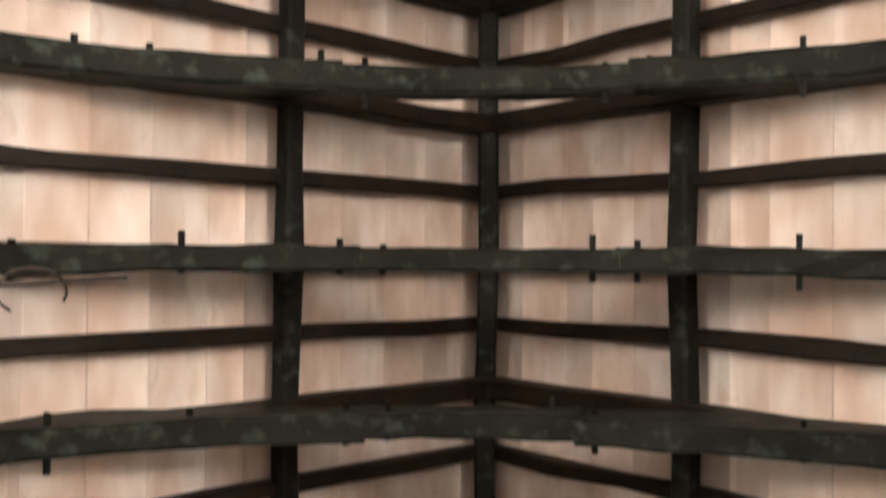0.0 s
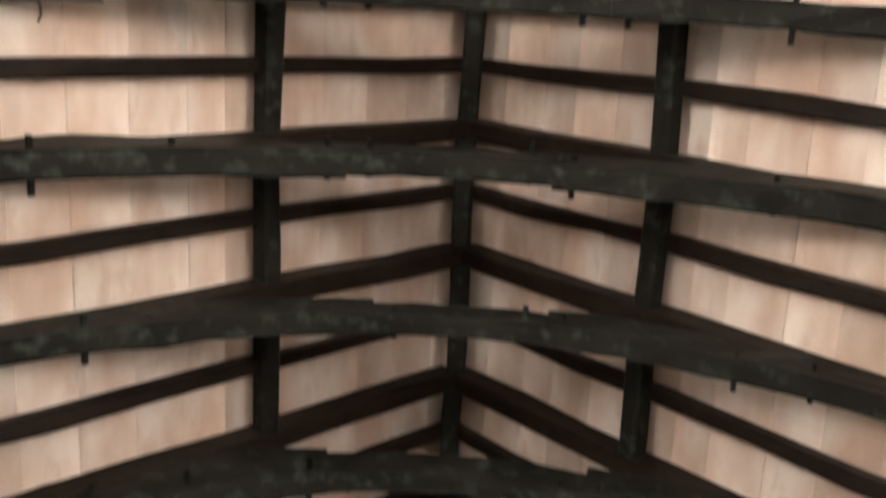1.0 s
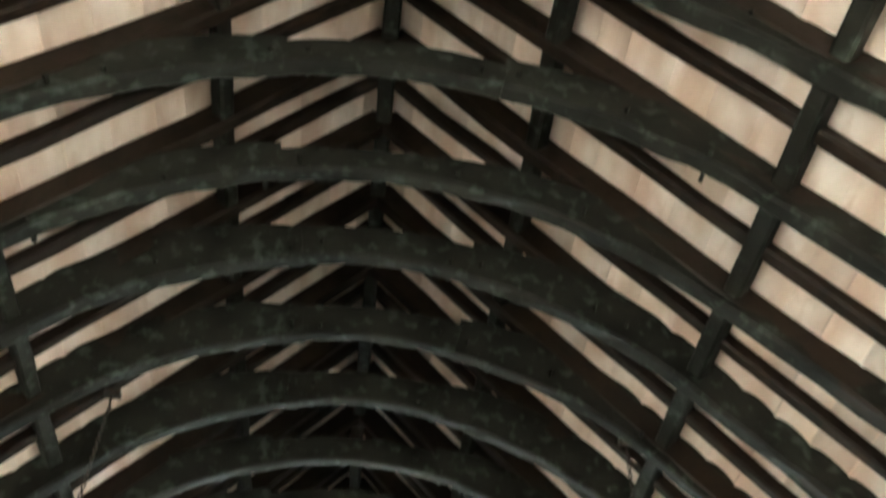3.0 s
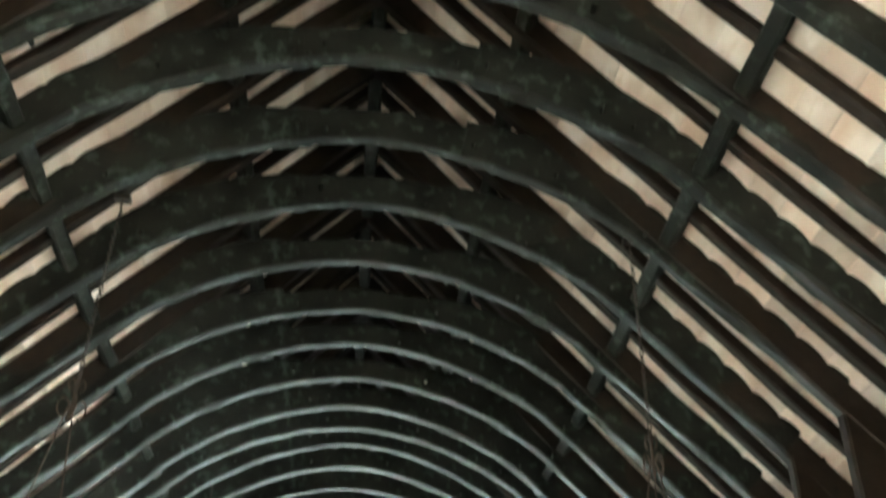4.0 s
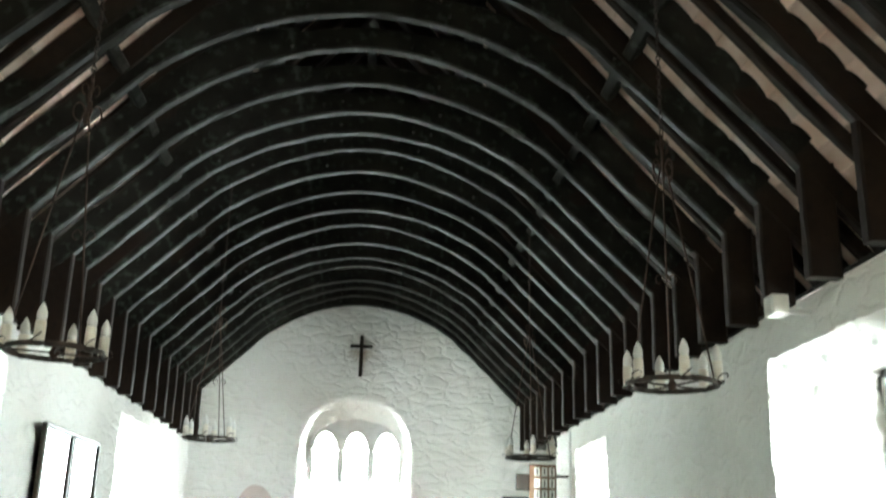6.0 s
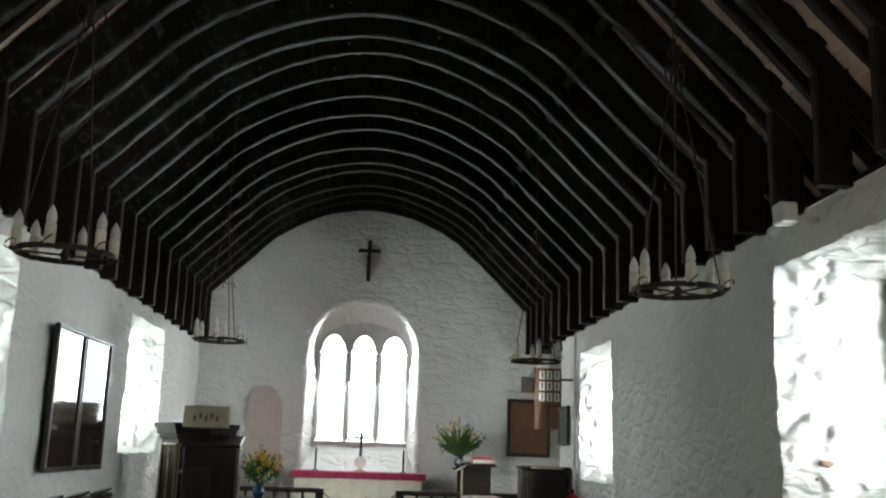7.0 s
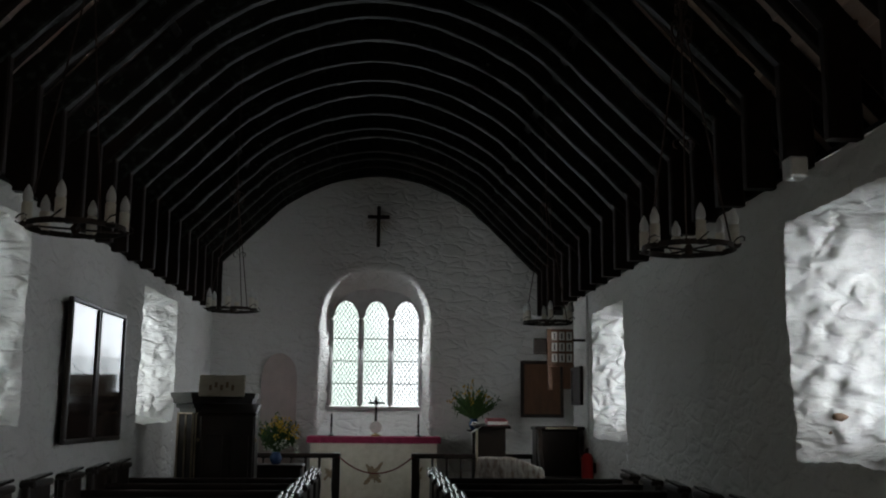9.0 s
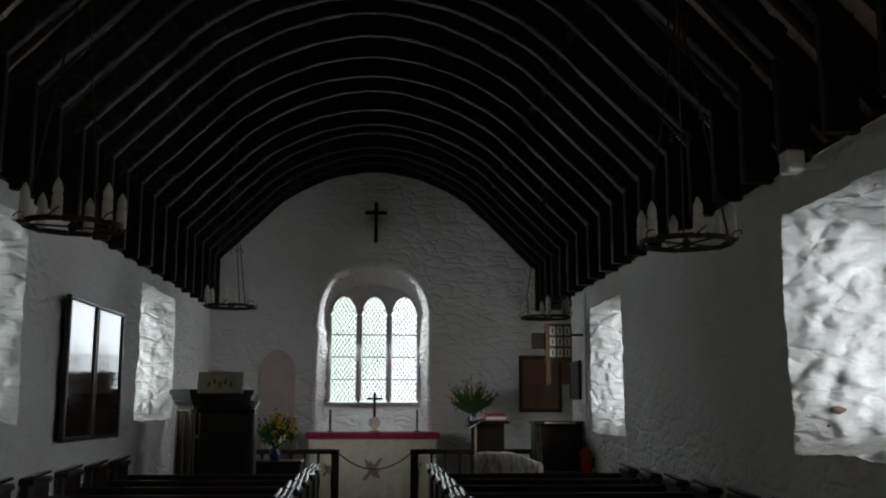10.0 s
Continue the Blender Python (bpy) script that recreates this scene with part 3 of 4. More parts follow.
def side_window(x, out, a, b, s, h, splay):
    """Plain leaded casement deep in the splay."""
    g0, g1, z0, z1, xo = a + splay, b - splay, s + 0.12, h - 0.08, x + out * 0.66
    w = thing("window_side", (xo, (g0 + g1) / 2, z0), "plain leaded window deep in a splayed reveal", "window", kind="structure")
    o = Matrix.Translation((-xo, -(g0 + g1) / 2, -z0))
    m = (g0 + g1) / 2
    for c, sz in (((xo, g0 + 0.03, (z0 + z1) / 2), (0.08, 0.06, z1 - z0)), ((xo, g1 - 0.03, (z0 + z1) / 2), (0.08, 0.06, z1 - z0)), ((xo, m, (z0 + z1) / 2), (0.08, 0.06, z1 - z0)),
                  ((xo, m, z0 + 0.03), (0.08, g1 - g0, 0.06)), ((xo, m, z1 - 0.03), (0.08, g1 - g0, 0.06))):
        bm = box(bmesh.new(), c, sz, bevel=0.008)
        bm.transform(o)
        part("window_frame", bm, STONE, w)
    for p, q in ((g0 + 0.06, m - 0.03), (m + 0.03, g1 - 0.06)):
        bm = bmesh.new()
        grid(bm, [[(xo, p, z0 + 0.06), (xo, q, z0 + 0.06)], [(xo, p, z1 - 0.06), (xo, q, z1 - 0.06)]])
        bm.transform(o)
        part("pane", bm, glass, w).visible_shadow = False


for o in NORTH_WINDOWS[1:]:
    side_window(WALL_N, -1, *o)
for o in SOUTH_WINDOWS[1:]:
    side_window(WALL_S, 1, *o)

# ---- on the east wall ----
def wall_cross():
    c = thing("wall_cross", (-0.055, EAST - 0.06, 4.45), "dark wooden cross with thin rays on the gable wall", "cross")
    part("shaft", box(bmesh.new(), (0, 0, 0), (0.055, 0.04, 0.64), bevel=0.006), DARK, c)
    part("crossbar", box(bmesh.new(), (0, -0.003, 0.15), (0.34, 0.042, 0.055), bevel=0.006), DARK, c)
    for k in range(10):
        a = math.radians(200 + k * 15.5)
        bm = bmesh.new()
        box_line(bm, (math.cos(a) * 0.06, 0.02, 0.12 + math.sin(a) * 0.06), (math.cos(a) * 0.21, 0.02, 0.12 + math.sin(a) * 0.21), 0.008)
        part("ray", bm, BRASS, c)


wall_cross()
bm = bmesh.new()
nx0, nx1 = -1.77, -1.24
prof = []
for i in range(17):
    x = nx0 + (nx1 - nx0) * i / 16
    prof.append((x, 2.12 + 0.36 * max(0, 1 - abs((x - (nx0 + nx1) / 2) / ((nx1 - nx0) / 2)) ** 2) ** 0.55))
grid(bm, [[(x, EAST - 0.035, 0.18), (x, EAST - 0.035, z * 0.5), (x, EAST - 0.035, z)] for x, z in prof], 0.01)
grid(bm, [[(x, EAST - 0.035, z), (x, EAST + 0.05, z)] for x, z in prof])
for x in (nx0, nx1):
    grid(bm, [[(x, EAST - 0.035, 0.18), (x, EAST + 0.05, 0.18)], [(x, EAST - 0.035, 2.12), (x, EAST + 0.05, 2.12)]])
tagged(part("blocked_niche", bm, PINKWASH, smooth=True), "blocked round-headed doorway washed faintly pink", "niche", kind="structure")


def framed_board(name, at, w, h, turn, mat, label, frame=0.05, rim=DARK, category="board"):
    """A panel in a moulded frame; it faces -y before the turn about z."""
    t = thing(name, at, label, category)
    t.rotation_euler = (0, 0, turn)
    part("panel", box(bmesh.new(), (0, 0.004, 0), (w - frame, 0.02, h - frame), bevel=0.002), mat, t)
    for c, s in (((0, 0, h / 2 - frame / 2), (w, 0.045, frame)), ((0, 0, -h / 2 + frame / 2), (w, 0.045, frame)),
                 ((-w / 2 + frame / 2, 0, 0), (frame, 0.045, h - 2 * frame)), ((w / 2 - frame / 2, 0, 0), (frame, 0.045, h - 2 * frame))):
        part("frame_rail", box(bmesh.new(), c, s, bevel=0.008), rim, t)
    return t


framed_board("notice_board", (2.48, EAST - 0.05, 1.98), 0.66, 0.86, 0, OLDPINE, "brown notice board in a dark frame on the gable wall")
framed_board("wooden_plaque", (2.93, EAST - 0.06, 2.16), 0.26, 0.36, 0, OLDPINE, "small plain brown wooden plaque", 0.02, OLDPINE, "plaque")
framed_board("wall_tablet", (WALL_S - 0.03, 13.0, 1.97), 0.62, 0.5, -math.pi / 2, DARK, "small dark framed tablet on limewashed wall", 0.04, DARK, "tablet")
for y, skew in ((8.50, 0.0), (9.36, -0.03)):
    framed_board("text_board", (WALL_N + 0.07, y, 1.92), 0.80, 1.18, math.pi / 2 + skew, GLOSSBLACK, "tall glossy dark framed text board hung on limewashed wall", 0.04)


# ---- hymn board ----
def hymn_board():
    b = thing("hymn_board", (2.30, 12.6, 2.44), "wooden hymn board with three rows of white number cards", "hymn board")
    part("panel", box(bmesh.new(), (0, 0, 0), (0.34, 0.025, 0.48), bevel=0.006), OLDPINE, b)
    part("tail", box(bmesh.new(), (-0.13, 0.005, -0.38), (0.06, 0.02, 0.30), bevel=0.006), OLDPINE, b)
    part("bracket", box(bmesh.new(), (-0.24, 0.02, 0.02), (0.20, 0.03, 0.2), bevel=0.01), DARK, b)
    part("wall_arm", box(bmesh.new(), (0.24, 0.02, 0.1), (0.18, 0.03, 0.03)), IRON, b)
    for r in range(3):
        part("card_rail", box(bmesh.new(), (0.01, -0.02, 0.085 - r * 0.14), (0.30, 0.016, 0.014)), OLDPINE, b)
        for c in range(3):
            k = part("number_card", box(bmesh.new(), (-0.075 + c * 0.095, -0.018, 0.15 - r * 0.14), (0.072, 0.006, 0.105), bevel=0.001), PAPER, b)
            part("digit_bar", box(bmesh.new(), (-0.075 + c * 0.095, -0.0225, 0.15 - r * 0.14), (0.018, 0.003, 0.07)), DARK, k)


hymn_board()


# ---- chandeliers ----
def chandelier(x, y, z, hub, top):
    c = thing("chandelier", (x, y, z), "black iron ring chandelier with white candle lamps, unlit", "chandelier", "ring chandeliers")
    part("ring", hoop(bmesh.new(), (0, 0, 0), 0.2215, 0.012, 0.026), IRON, c)
    for a in (0.4, 0.4 + math.pi / 2):
        bm = bmesh.new()
        box_line(bm, (-0.21 * math.cos(a), -0.21 * math.sin(a), -0.006), (0.21 * math.cos(a), 0.21 * math.sin(a), -0.006), 0.009)
        part("cross_bar", bm, IRON, c)
    part("boss", turned(bmesh.new(), [(0.008, -0.03), (0.022, -0.015), (0.026, 0), (0.012, 0.02), (0.006, 0.03)], n=10), RUST, c)
    for k in range(6):
        a = math.radians(28 + 60 * k)
        px, py = 0.2215 * math.cos(a), 0.2215 * math.sin(a)
        lamp = part("candle", turned(bmesh.new(), [(0.025, -0.005), (0.025, 0.095), (0.022, 0.10)], (px, py, 0), 12), WAX, c, "white candle tube", True)
        part("bulb", turned(bmesh.new(), [(0.018, 0.099), (0.024, 0.118), (0.022, 0.142), (0.012, 0.168), (0.003, 0.184)], (px, py, 0), 12), WHITEPAINT, lamp, "pointed pearl bulb", True)
        part("drip_pan", turned(bmesh.new(), [(0.016, -0.014), (0.03, -0.006), (0.032, 0.004), (0.021, 0.006)], (px, py, 0), 12), IRON, lamp)
        bm = bmesh.new()
        tube(bm, [(px + 0.026 * math.cos(a + t) + 0.02 * math.cos(a), py + 0.026 * math.sin(a) * 1.0 + 0.02 * math.sin(a), 0.02 + 0.022 * math.sin(t * 1.0)) for t in [i * 0.8 for i in range(8)]], 0.004, 5)
        part("scroll", bm, IRON, c)
    for k in range(3):
        a = math.radians(75 + 120 * k)
        px, py = 0.2215 * math.cos(a), 0.2215 * math.sin(a)
        rod = part("rod", tube(bmesh.new(), line((px, py, 0), (0.02 * math.cos(a), 0.02 * math.sin(a), hub - z), 6), 0.0045, 6), RUST, c)
        m = Vector((px * 0.5, py * 0.5, (hub - z) * 0.5))
        bm = bmesh.new()
        for s in (-1, 1):
            tube(bm, [m + Vector((s * (0.012 + 0.022 * (1 - math.cos(t))), 0.006, 0.03 * math.sin(t) * (1 - 0.06 * t))) for t in [i * 0.6 for i in range(9)]], 0.004, 5)
        if k == 0:
            part("ornament", bm, RUST, rod)
        else:
            bm.free()
    for k in range(4):
        a = math.pi / 2 * k + 0.5
        d = Vector((math.cos(a), math.sin(a), 0))
        bm = tube(bmesh.new(), [Vector((0, 0, hub - z)) + d * (0.015 + 0.028 * (1 - math.cos(t))) + Vector((0, 0, 0.05 * math.sin(t))) for t in [i * 0.55 for i in range(10)]], 0.005, 5)
        part("hub_scroll", bm, RUST, c, "rusty scrolled iron")
        bm = tube(bmesh.new(), [Vector((0, 0, hub - z + 0.13)) + d * (0.012 + 0.016 * (1 - math.cos(t))) + Vector((0, 0, 0.03 * math.sin(t))) for t in [i * 0.55 for i in range(10)]], 0.004, 5)
        part("hub_scroll", bm, RUST, c, "rusty scrolled iron")
    part("hub_stem", tube(bmesh.new(), line((0, 0, hub - z - 0.06), (0, 0, hub - z + 0.2), 3), 0.008, 6), RUST, c)
    bm = bmesh.new()
    h = hub + 0.16
    k = 0
    while h < top:
        r = 0.028 if k == 0 else 0.011
        ax = Vector((1, 0, 0)) if k % 2 else Vector((0, 1, 0))
        pts = [Vector((0, 0, h - z + r * 1.5)) + ax * (r * math.cos(t)) + Vector((0, 0, r * 1.6 * math.sin(t))) for t in [i * math.pi / 4 for i in range(9)]]
        tube(bm, pts, 0.0035, 5)
        h += r * 2.6
        k += 1
    tube(bm, [(0, 0, h - z - 0.02), (0.012, 0, h - z + 0.01), (0, 0, h - z + 0.03), (0, 0, roof_z(x) - z + 0.05)], 0.006, 6)
    box(bm, (0, 0, roof_z(x) - z + 0.01), (0.09, 0.06, 0.03))
    part("chain", bm, IRON, c)


chandelier(-1.448, 4.72, 2.452, 3.67, 4.86)
chandelier(1.505, 4.72, 2.408, 3.53, 4.80)
chandelier(-1.358, 9.165, 2.522, 3.58, 4.96)
chandelier(1.555, 9.165, 2.444, 3.53, 4.75)

# ---- loudspeaker, pipe, extinguisher on the south wall ----
s = thing("loudspeaker", (2.39, 5.47, 3.02), "small white wall loudspeaker below the wall plate", "loudspeaker")
part("cabinet", box(bmesh.new(), (0, 0, 0), (0.11, 0.12, 0.125), bevel=0.01), WHITEPAINT, s)
part("grille", box(bmesh.new(), (-0.0, -0.062, 0), (0.09, 0.008, 0.105), bevel=0.003), PAPER, s)
part("bracket", box(bmesh.new(), (0.13, 0.02, -0.02), (0.16, 0.03, 0.03)), WHITEPAINT, s)
bm = tube(bmesh.new(), line((WALL_S - 0.035, 12.28, 0.0), (WALL_S - 0.035, 12.28, 3.08), 8), 0.016, 8)
tagged(part("wall_pipe", bm, WHITEPAINT), "white painted conduit pipe running up the wall", "pipe")
e = thing("fire_extinguisher", (WALL_S - 0.12, 12.0, 0.72), "red fire extinguisher hung on limewashed wall", "fire extinguisher")
part("cylinder", turned(bmesh.new(), [(0.07, 0), (0.078, 0.02), (0.078, 0.36), (0.06, 0.41), (0.025, 0.43)], n=20), RED, e, smooth=True)
part("valve", box(bmesh.new(), (0, 0, 0.45), (0.04, 0.05, 0.05), bevel=0.006), IRON, e)
part("handle", box(bmesh.new(), (0, -0.05, 0.48), (0.02, 0.12, 0.015), bevel=0.004), IRON, e)
part("hose", tube(bmesh.new(), [(0, -0.02, 0.45), (-0.06, -0.05, 0.42), (-0.09, -0.05, 0.3), (-0.085, -0.03, 0.12)], 0.011, 6), DARK, e)
part("wall_bracket", box(bmesh.new(), (0.085, 0, 0.25), (0.03, 0.06, 0.12)), IRON, e)

# ---- chancel step and altar ----
bm = box(bmesh.new(), (0.3, 14.15, 0.115), (5.65, 2.1, 0.23), bevel=0.01)
tagged(part("chancel_step", bm, FLOOR), "low slate step of the sanctuary", "step", kind="structure")


def altar():
    a = thing("altar", (-0.06, 14.7, 0.23), "altar table with crimson top cloth and cream embroidered frontal", "altar")
    part("table", box(bmesh.new(), (0, 0, 0.5), (1.76, 0.56, 1.0), bevel=0.01), DARK, a)
    bm = bmesh.new()
    grid(bm, [[(-0.9 + 1.8 * i / 60, -0.295 - 0.008 * math.sin(i * 0.9) * (1 - j / 8), 0.02 + 0.95 * j / 8) for i in range(61)] for j in range(9)])
    fr = part("frontal", bm, CREAM, a, "cream altar frontal", True)
    for cx, sc in ((0.0, 1.0), (-0.62, 0.6), (0.62, 0.6)):
        bm = bmesh.new()
        ring = []
        for k in range(72):
            t = math.pi / 36 * k
            r = 0.065 + 0.085 * max(0.0, -math.cos(4 * t)) ** 1.5 + 0.035 * max(0.0, math.cos(6 * t + 1.5708)) + 0.012 * math.sin(t * 17 + cx * 9)
            ring.append(bm.verts.new((cx + sc * r * math.cos(t), -0.312, 0.52 + sc * r * 1.2 * math.sin(t))))
        bm.faces.new(ring)
        ret = bmesh.ops.extrude_face_region(bm, geom=bm.faces[:])
        bmesh.ops.translate(bm, verts=[v for v in ret["geom"] if isinstance(v, bmesh.types.BMVert)], vec=(0, 0.006, 0))
        part("embroidery", bm, EMBROIDERY, fr, "orange and brown embroidered flower")
    part("top_cloth", box(bmesh.new(), (0, -0.01, 1.02), (1.92, 0.63, 0.035), bevel=0.012), CRIMSON, a, "crimson altar cloth")
    bm = bmesh.new()
    grid(bm, [[(-0.955 + 1.91 * i / 70, -0.325 - 0.006 * math.sin(i * 1.3) * (1 - j / 3), 0.945 + 0.085 * j / 3) for i in range(71)] for j in range(4)])
    part("fringe", bm, CRIMSON, a, "", True)


altar()
c = thing("altar_cross", (-0.04, 14.72, 1.267), "dark standing cross with a round pale base plate", "cross")
part("foot", turned(bmesh.new(), [(0.075, 0), (0.07, 0.02), (0.03, 0.035), (0.015, 0.06)], n=14), BRASS, c)
part("stem", tube(bmesh.new(), line((0, 0, 0.05), (0, 0, 0.57), 4), 0.02, 8), DARK, c)
part("arms", tube(bmesh.new(), line((-0.11, 0, 0.48), (0.11, 0, 0.48), 4), 0.018, 8), DARK, c)
part("crest", turned(bmesh.new(), [(0.01, 0.44), (0.035, 0.46), (0.035, 0.48), (0.01, 0.5)], n=10), DARK, c)
bm = bmesh.new()
tube(bm, [(0, -0.05, 0.13), (0, -0.062, 0.13)], 0.088, 22)
part("plate", bm, PAPER, c, "round pale dish leaning on the cross")
for x in (-0.68, 0.58):
    k = thing("candlestick", (x, 14.66, 1.267), "slim dark altar candlestick", "candlestick", "altar candlesticks")
    part("base", turned(bmesh.new(), [(0.05, 0), (0.045, 0.012), (0.012, 0.03), (0.01, 0.05)], n=12), DARK, k)
    part("stem", turned(bmesh.new(), [(0.01, 0.04), (0.016, 0.08), (0.011, 0.12), (0.022, 0.15), (0.02, 0.16)], n=10), DARK, k)
    part("candle", turned(bmesh.new(), [(0.015, 0.155), (0.015, 0.32), (0.004, 0.325)], n=10), DARK, k)


# ---- altar rail with rope ----
def rail(x0, x1, inner):
    r = thing("altar_rail", ((x0 + x1) / 2, 13.1, 0.18), "dark wooden altar rail with turned balusters", "rail", "altar rails")
    cx = (x0 + x1) / 2
    part("top_rail", box(bmesh.new(), (0, 0, 0.875), (x1 - x0, 0.13, 0.06), bevel=0.015), DARK, r)
    part("bottom_rail", box(bmesh.new(), (0, 0, 0.08), (x1 - x0, 0.08, 0.06), bevel=0.01), DARK, r)
    n = int((x1 - x0) / 0.17)
    for i in range(n):
        x = x0 - cx + (i + 0.5) * (x1 - x0) / n
        part("baluster", turned(bmesh.new(), [(0.016, 0.1), (0.024, 0.2), (0.014, 0.34), (0.026, 0.5), (0.015, 0.7), (0.02, 0.85)], (x, 0, 0), 8), DARK, r, "", True)
    for x in (x0 + 0.04, x1 - 0.04):
        p = part("post", box(bmesh.new(), (x - cx, 0, 0.44), (0.07, 0.07, 0.86), bevel=0.006), DARK, r)
    part("end_cap", box(bmesh.new(), (inner - cx, -0.02, 0.912), (0.09, 0.10, 0.014), bevel=0.003), PAPER, r, "white card on the rail's end")


rail(-2.45, -0.48, -0.53)
rail(0.43, 2.1, 0.48)
bm = bmesh.new()
tube(bm, [(-0.5 + 0.95 * i / 20, 13.02, 1.045 - 0.21 * (1 - (i / 10 - 1) ** 2)) for i in range(21)], 0.009, 8)
tagged(part("barrier_rope", bm, ROPE, smooth=True), "dull red rope hung between the altar rails", "rope")


# ---- pulpit and reading desk ----
def pulpit():
    p = thing("pulpit", (-1.87, 11.65, 0.0), "dark panelled octagonal pulpit with pale beading", "pulpit")
    R, n = 0.43, 8
    pts = [(R * math.cos(math.pi / 4 * k + math.pi / 8), R * math.sin(math.pi / 4 * k + math.pi / 8)) for k in range(n)]
    bm = bmesh.new()
    for r0, z0, r1, z1 in ((0.95, 0.0, 0.95, 1.66),):
        a = [bm.verts.new((x * r0, y * r0, z0)) for x, y in pts]
        b = [bm.verts.new((x * r1, y * r1, z1)) for x, y in pts]
        for k in range(n):
            bm.faces.new((a[k], a[(k + 1) % n], b[(k + 1) % n], b[k]))
        bm.faces.new(a[::-1]), bm.faces.new(b)
    part("body", bm, DARK, p)
    for k, (z, r, h) in enumerate(((1.66, 1.02, 0.05), (1.72, 1.1, 0.06), (1.78, 1.17, 0.06), (0.1, 1.04, 0.2))):
        bm = bmesh.new()
        a = [bm.verts.new((x * r, y * r, z - h / 2)) for x, y in pts]
        b = [bm.verts.new((x * r * 1.02, y * r * 1.02, z + h / 2)) for x, y in pts]
        for j in range(n):
            bm.faces.new((a[j], a[(j + 1) % n], b[(j + 1) % n], b[j]))
        bm.faces.new(a[::-1]), bm.faces.new(b)
        part("cornice" if k < 3 else "plinth", bm, DARK, p)
    for k in range(n):
        (x0, y0), (x1, y1) = pts[k], pts[(k + 1) % n]
        mid = Vector(((x0 + x1) / 2, (y0 + y1) / 2, 0))
        if mid.y > 0.1:
            continue
        t = Vector((x1 - x0, y1 - y0, 0)).normalized()
        nrm = mid.normalized()
        half = math.hypot(x1 - x0, y1 - y0) * 0.95 / 2
        base = mid * 0.95
        for u in (-half * 0.9, 0, half * 0.9):
            bm = bmesh.new()
            box_line(bm, base + t * u + nrm * 0.012 + Vector((0, 0, 0.35)), base + t * u + nrm * 0.012 + Vector((0, 0, 1.58)), 0.016)
            part("bead", bm, PALE_BEAD, p)
        for z in (0.35, 1.58):
            bm = bmesh.new()
            box_line(bm, base - t * half * 0.9 + nrm * 0.012 + Vector((0, 0, z)), base + t * half * 0.9 + nrm * 0.012 + Vector((0, 0, z)), 0.016)
            part("bead", bm, PALE_BEAD, p)


pulpit()
f = thing("pulpit_fall", (-1.72, 11.12, 1.76), "cream embroidered fall over the pulpit's book rest", "cloth")
turn = Matrix.Rotation(radians(-12), 4, "X")
part("cloth", box(bmesh.new(), (0, 0, 0.12), (0.50, 0.03, 0.24), turn, bevel=0.01), CREAM, f)
part("book_rest", box(bmesh.new(), (0, 0.05, 0.1), (0.46, 0.03, 0.24), turn, bevel=0.006), DARK, f)
for k in range(5):
    part("embroidery", box(bmesh.new(), (-0.12 + 0.06 * k, -0.045, 0.10 + 0.03 * (k % 2)), (0.03, 0.006, 0.06), turn), EMBROIDERY, f)
d = thing("reading_desk", (-1.62, 10.95, 0.0), "tall dark wooden reading desk before the pulpit", "desk")
part("front_panel", box(bmesh.new(), (0, 0, 0.80), (0.56, 0.05, 1.60), bevel=0.01), DARK, d)
for x in (-0.27, 0.27):
    part("side_panel", box(bmesh.new(), (x, 0.17, 0.78), (0.05, 0.30, 1.56), bevel=0.01), DARK, d)
part("sloping_top", box(bmesh.new(), (0, 0.15, 1.62), (0.62, 0.42, 0.04), Matrix.Rotation(radians(14), 4, "X"), bevel=0.008), DARK, d)
for x in (-0.14, 0.14):
    part("raised_panel", box(bmesh.new(), (x, -0.03, 0.85), (0.2, 0.02, 1.0), bevel=0.008), DARK, d)
for x in (-0.30, 0.31):
    part("brass_knob", turned(bmesh.new(), [(0.006, -0.02), (0.016, 0), (0.012, 0.015), (0.002, 0.022)], (x, -0.03, 1.30), 10), PALE_BEAD, d)


# ---- flowers ----
def petal_ball(bm, c, r, n, rnd):
    for k in range(n):
        d = Vector((rnd.gauss(0, 1), rnd.gauss(0, 1), rnd.gauss(0, 1))).normalized()
        u = d.orthogonal().normalized()
        v = d.cross(u)
        p = Vector(c) + d * r * 0.3
        vs = [bm.verts.new(p), bm.verts.new(p + (d + u * 0.5) * r * 0.6), bm.verts.new(p + d * r * 1.1 + v * 0.1 * r), bm.verts.new(p + (d - u * 0.5) * r * 0.6)]
        bm.faces.new(vs)


def blades(bm, base, tips, w, rnd):
    for tip in tips:
        a, b = Vector(base), Vector(tip)
        side = (b - a).cross(Vector((0, 1, 0.2))).normalized()
        m1, m2 = a.lerp(b, 0.4) + Vector((0, 0, 0.03)), a.lerp(b, 0.75) + Vector((0, 0, 0.025))
        rows = [[a - side * w * 0.3, a + side * w * 0.3], [m1 - side * w, m1 + side * w], [m2 - side * w * 0.8, m2 + side * w * 0.8], [b - side * 0.002, b + side * 0.002]]
        grid(bm, rows)


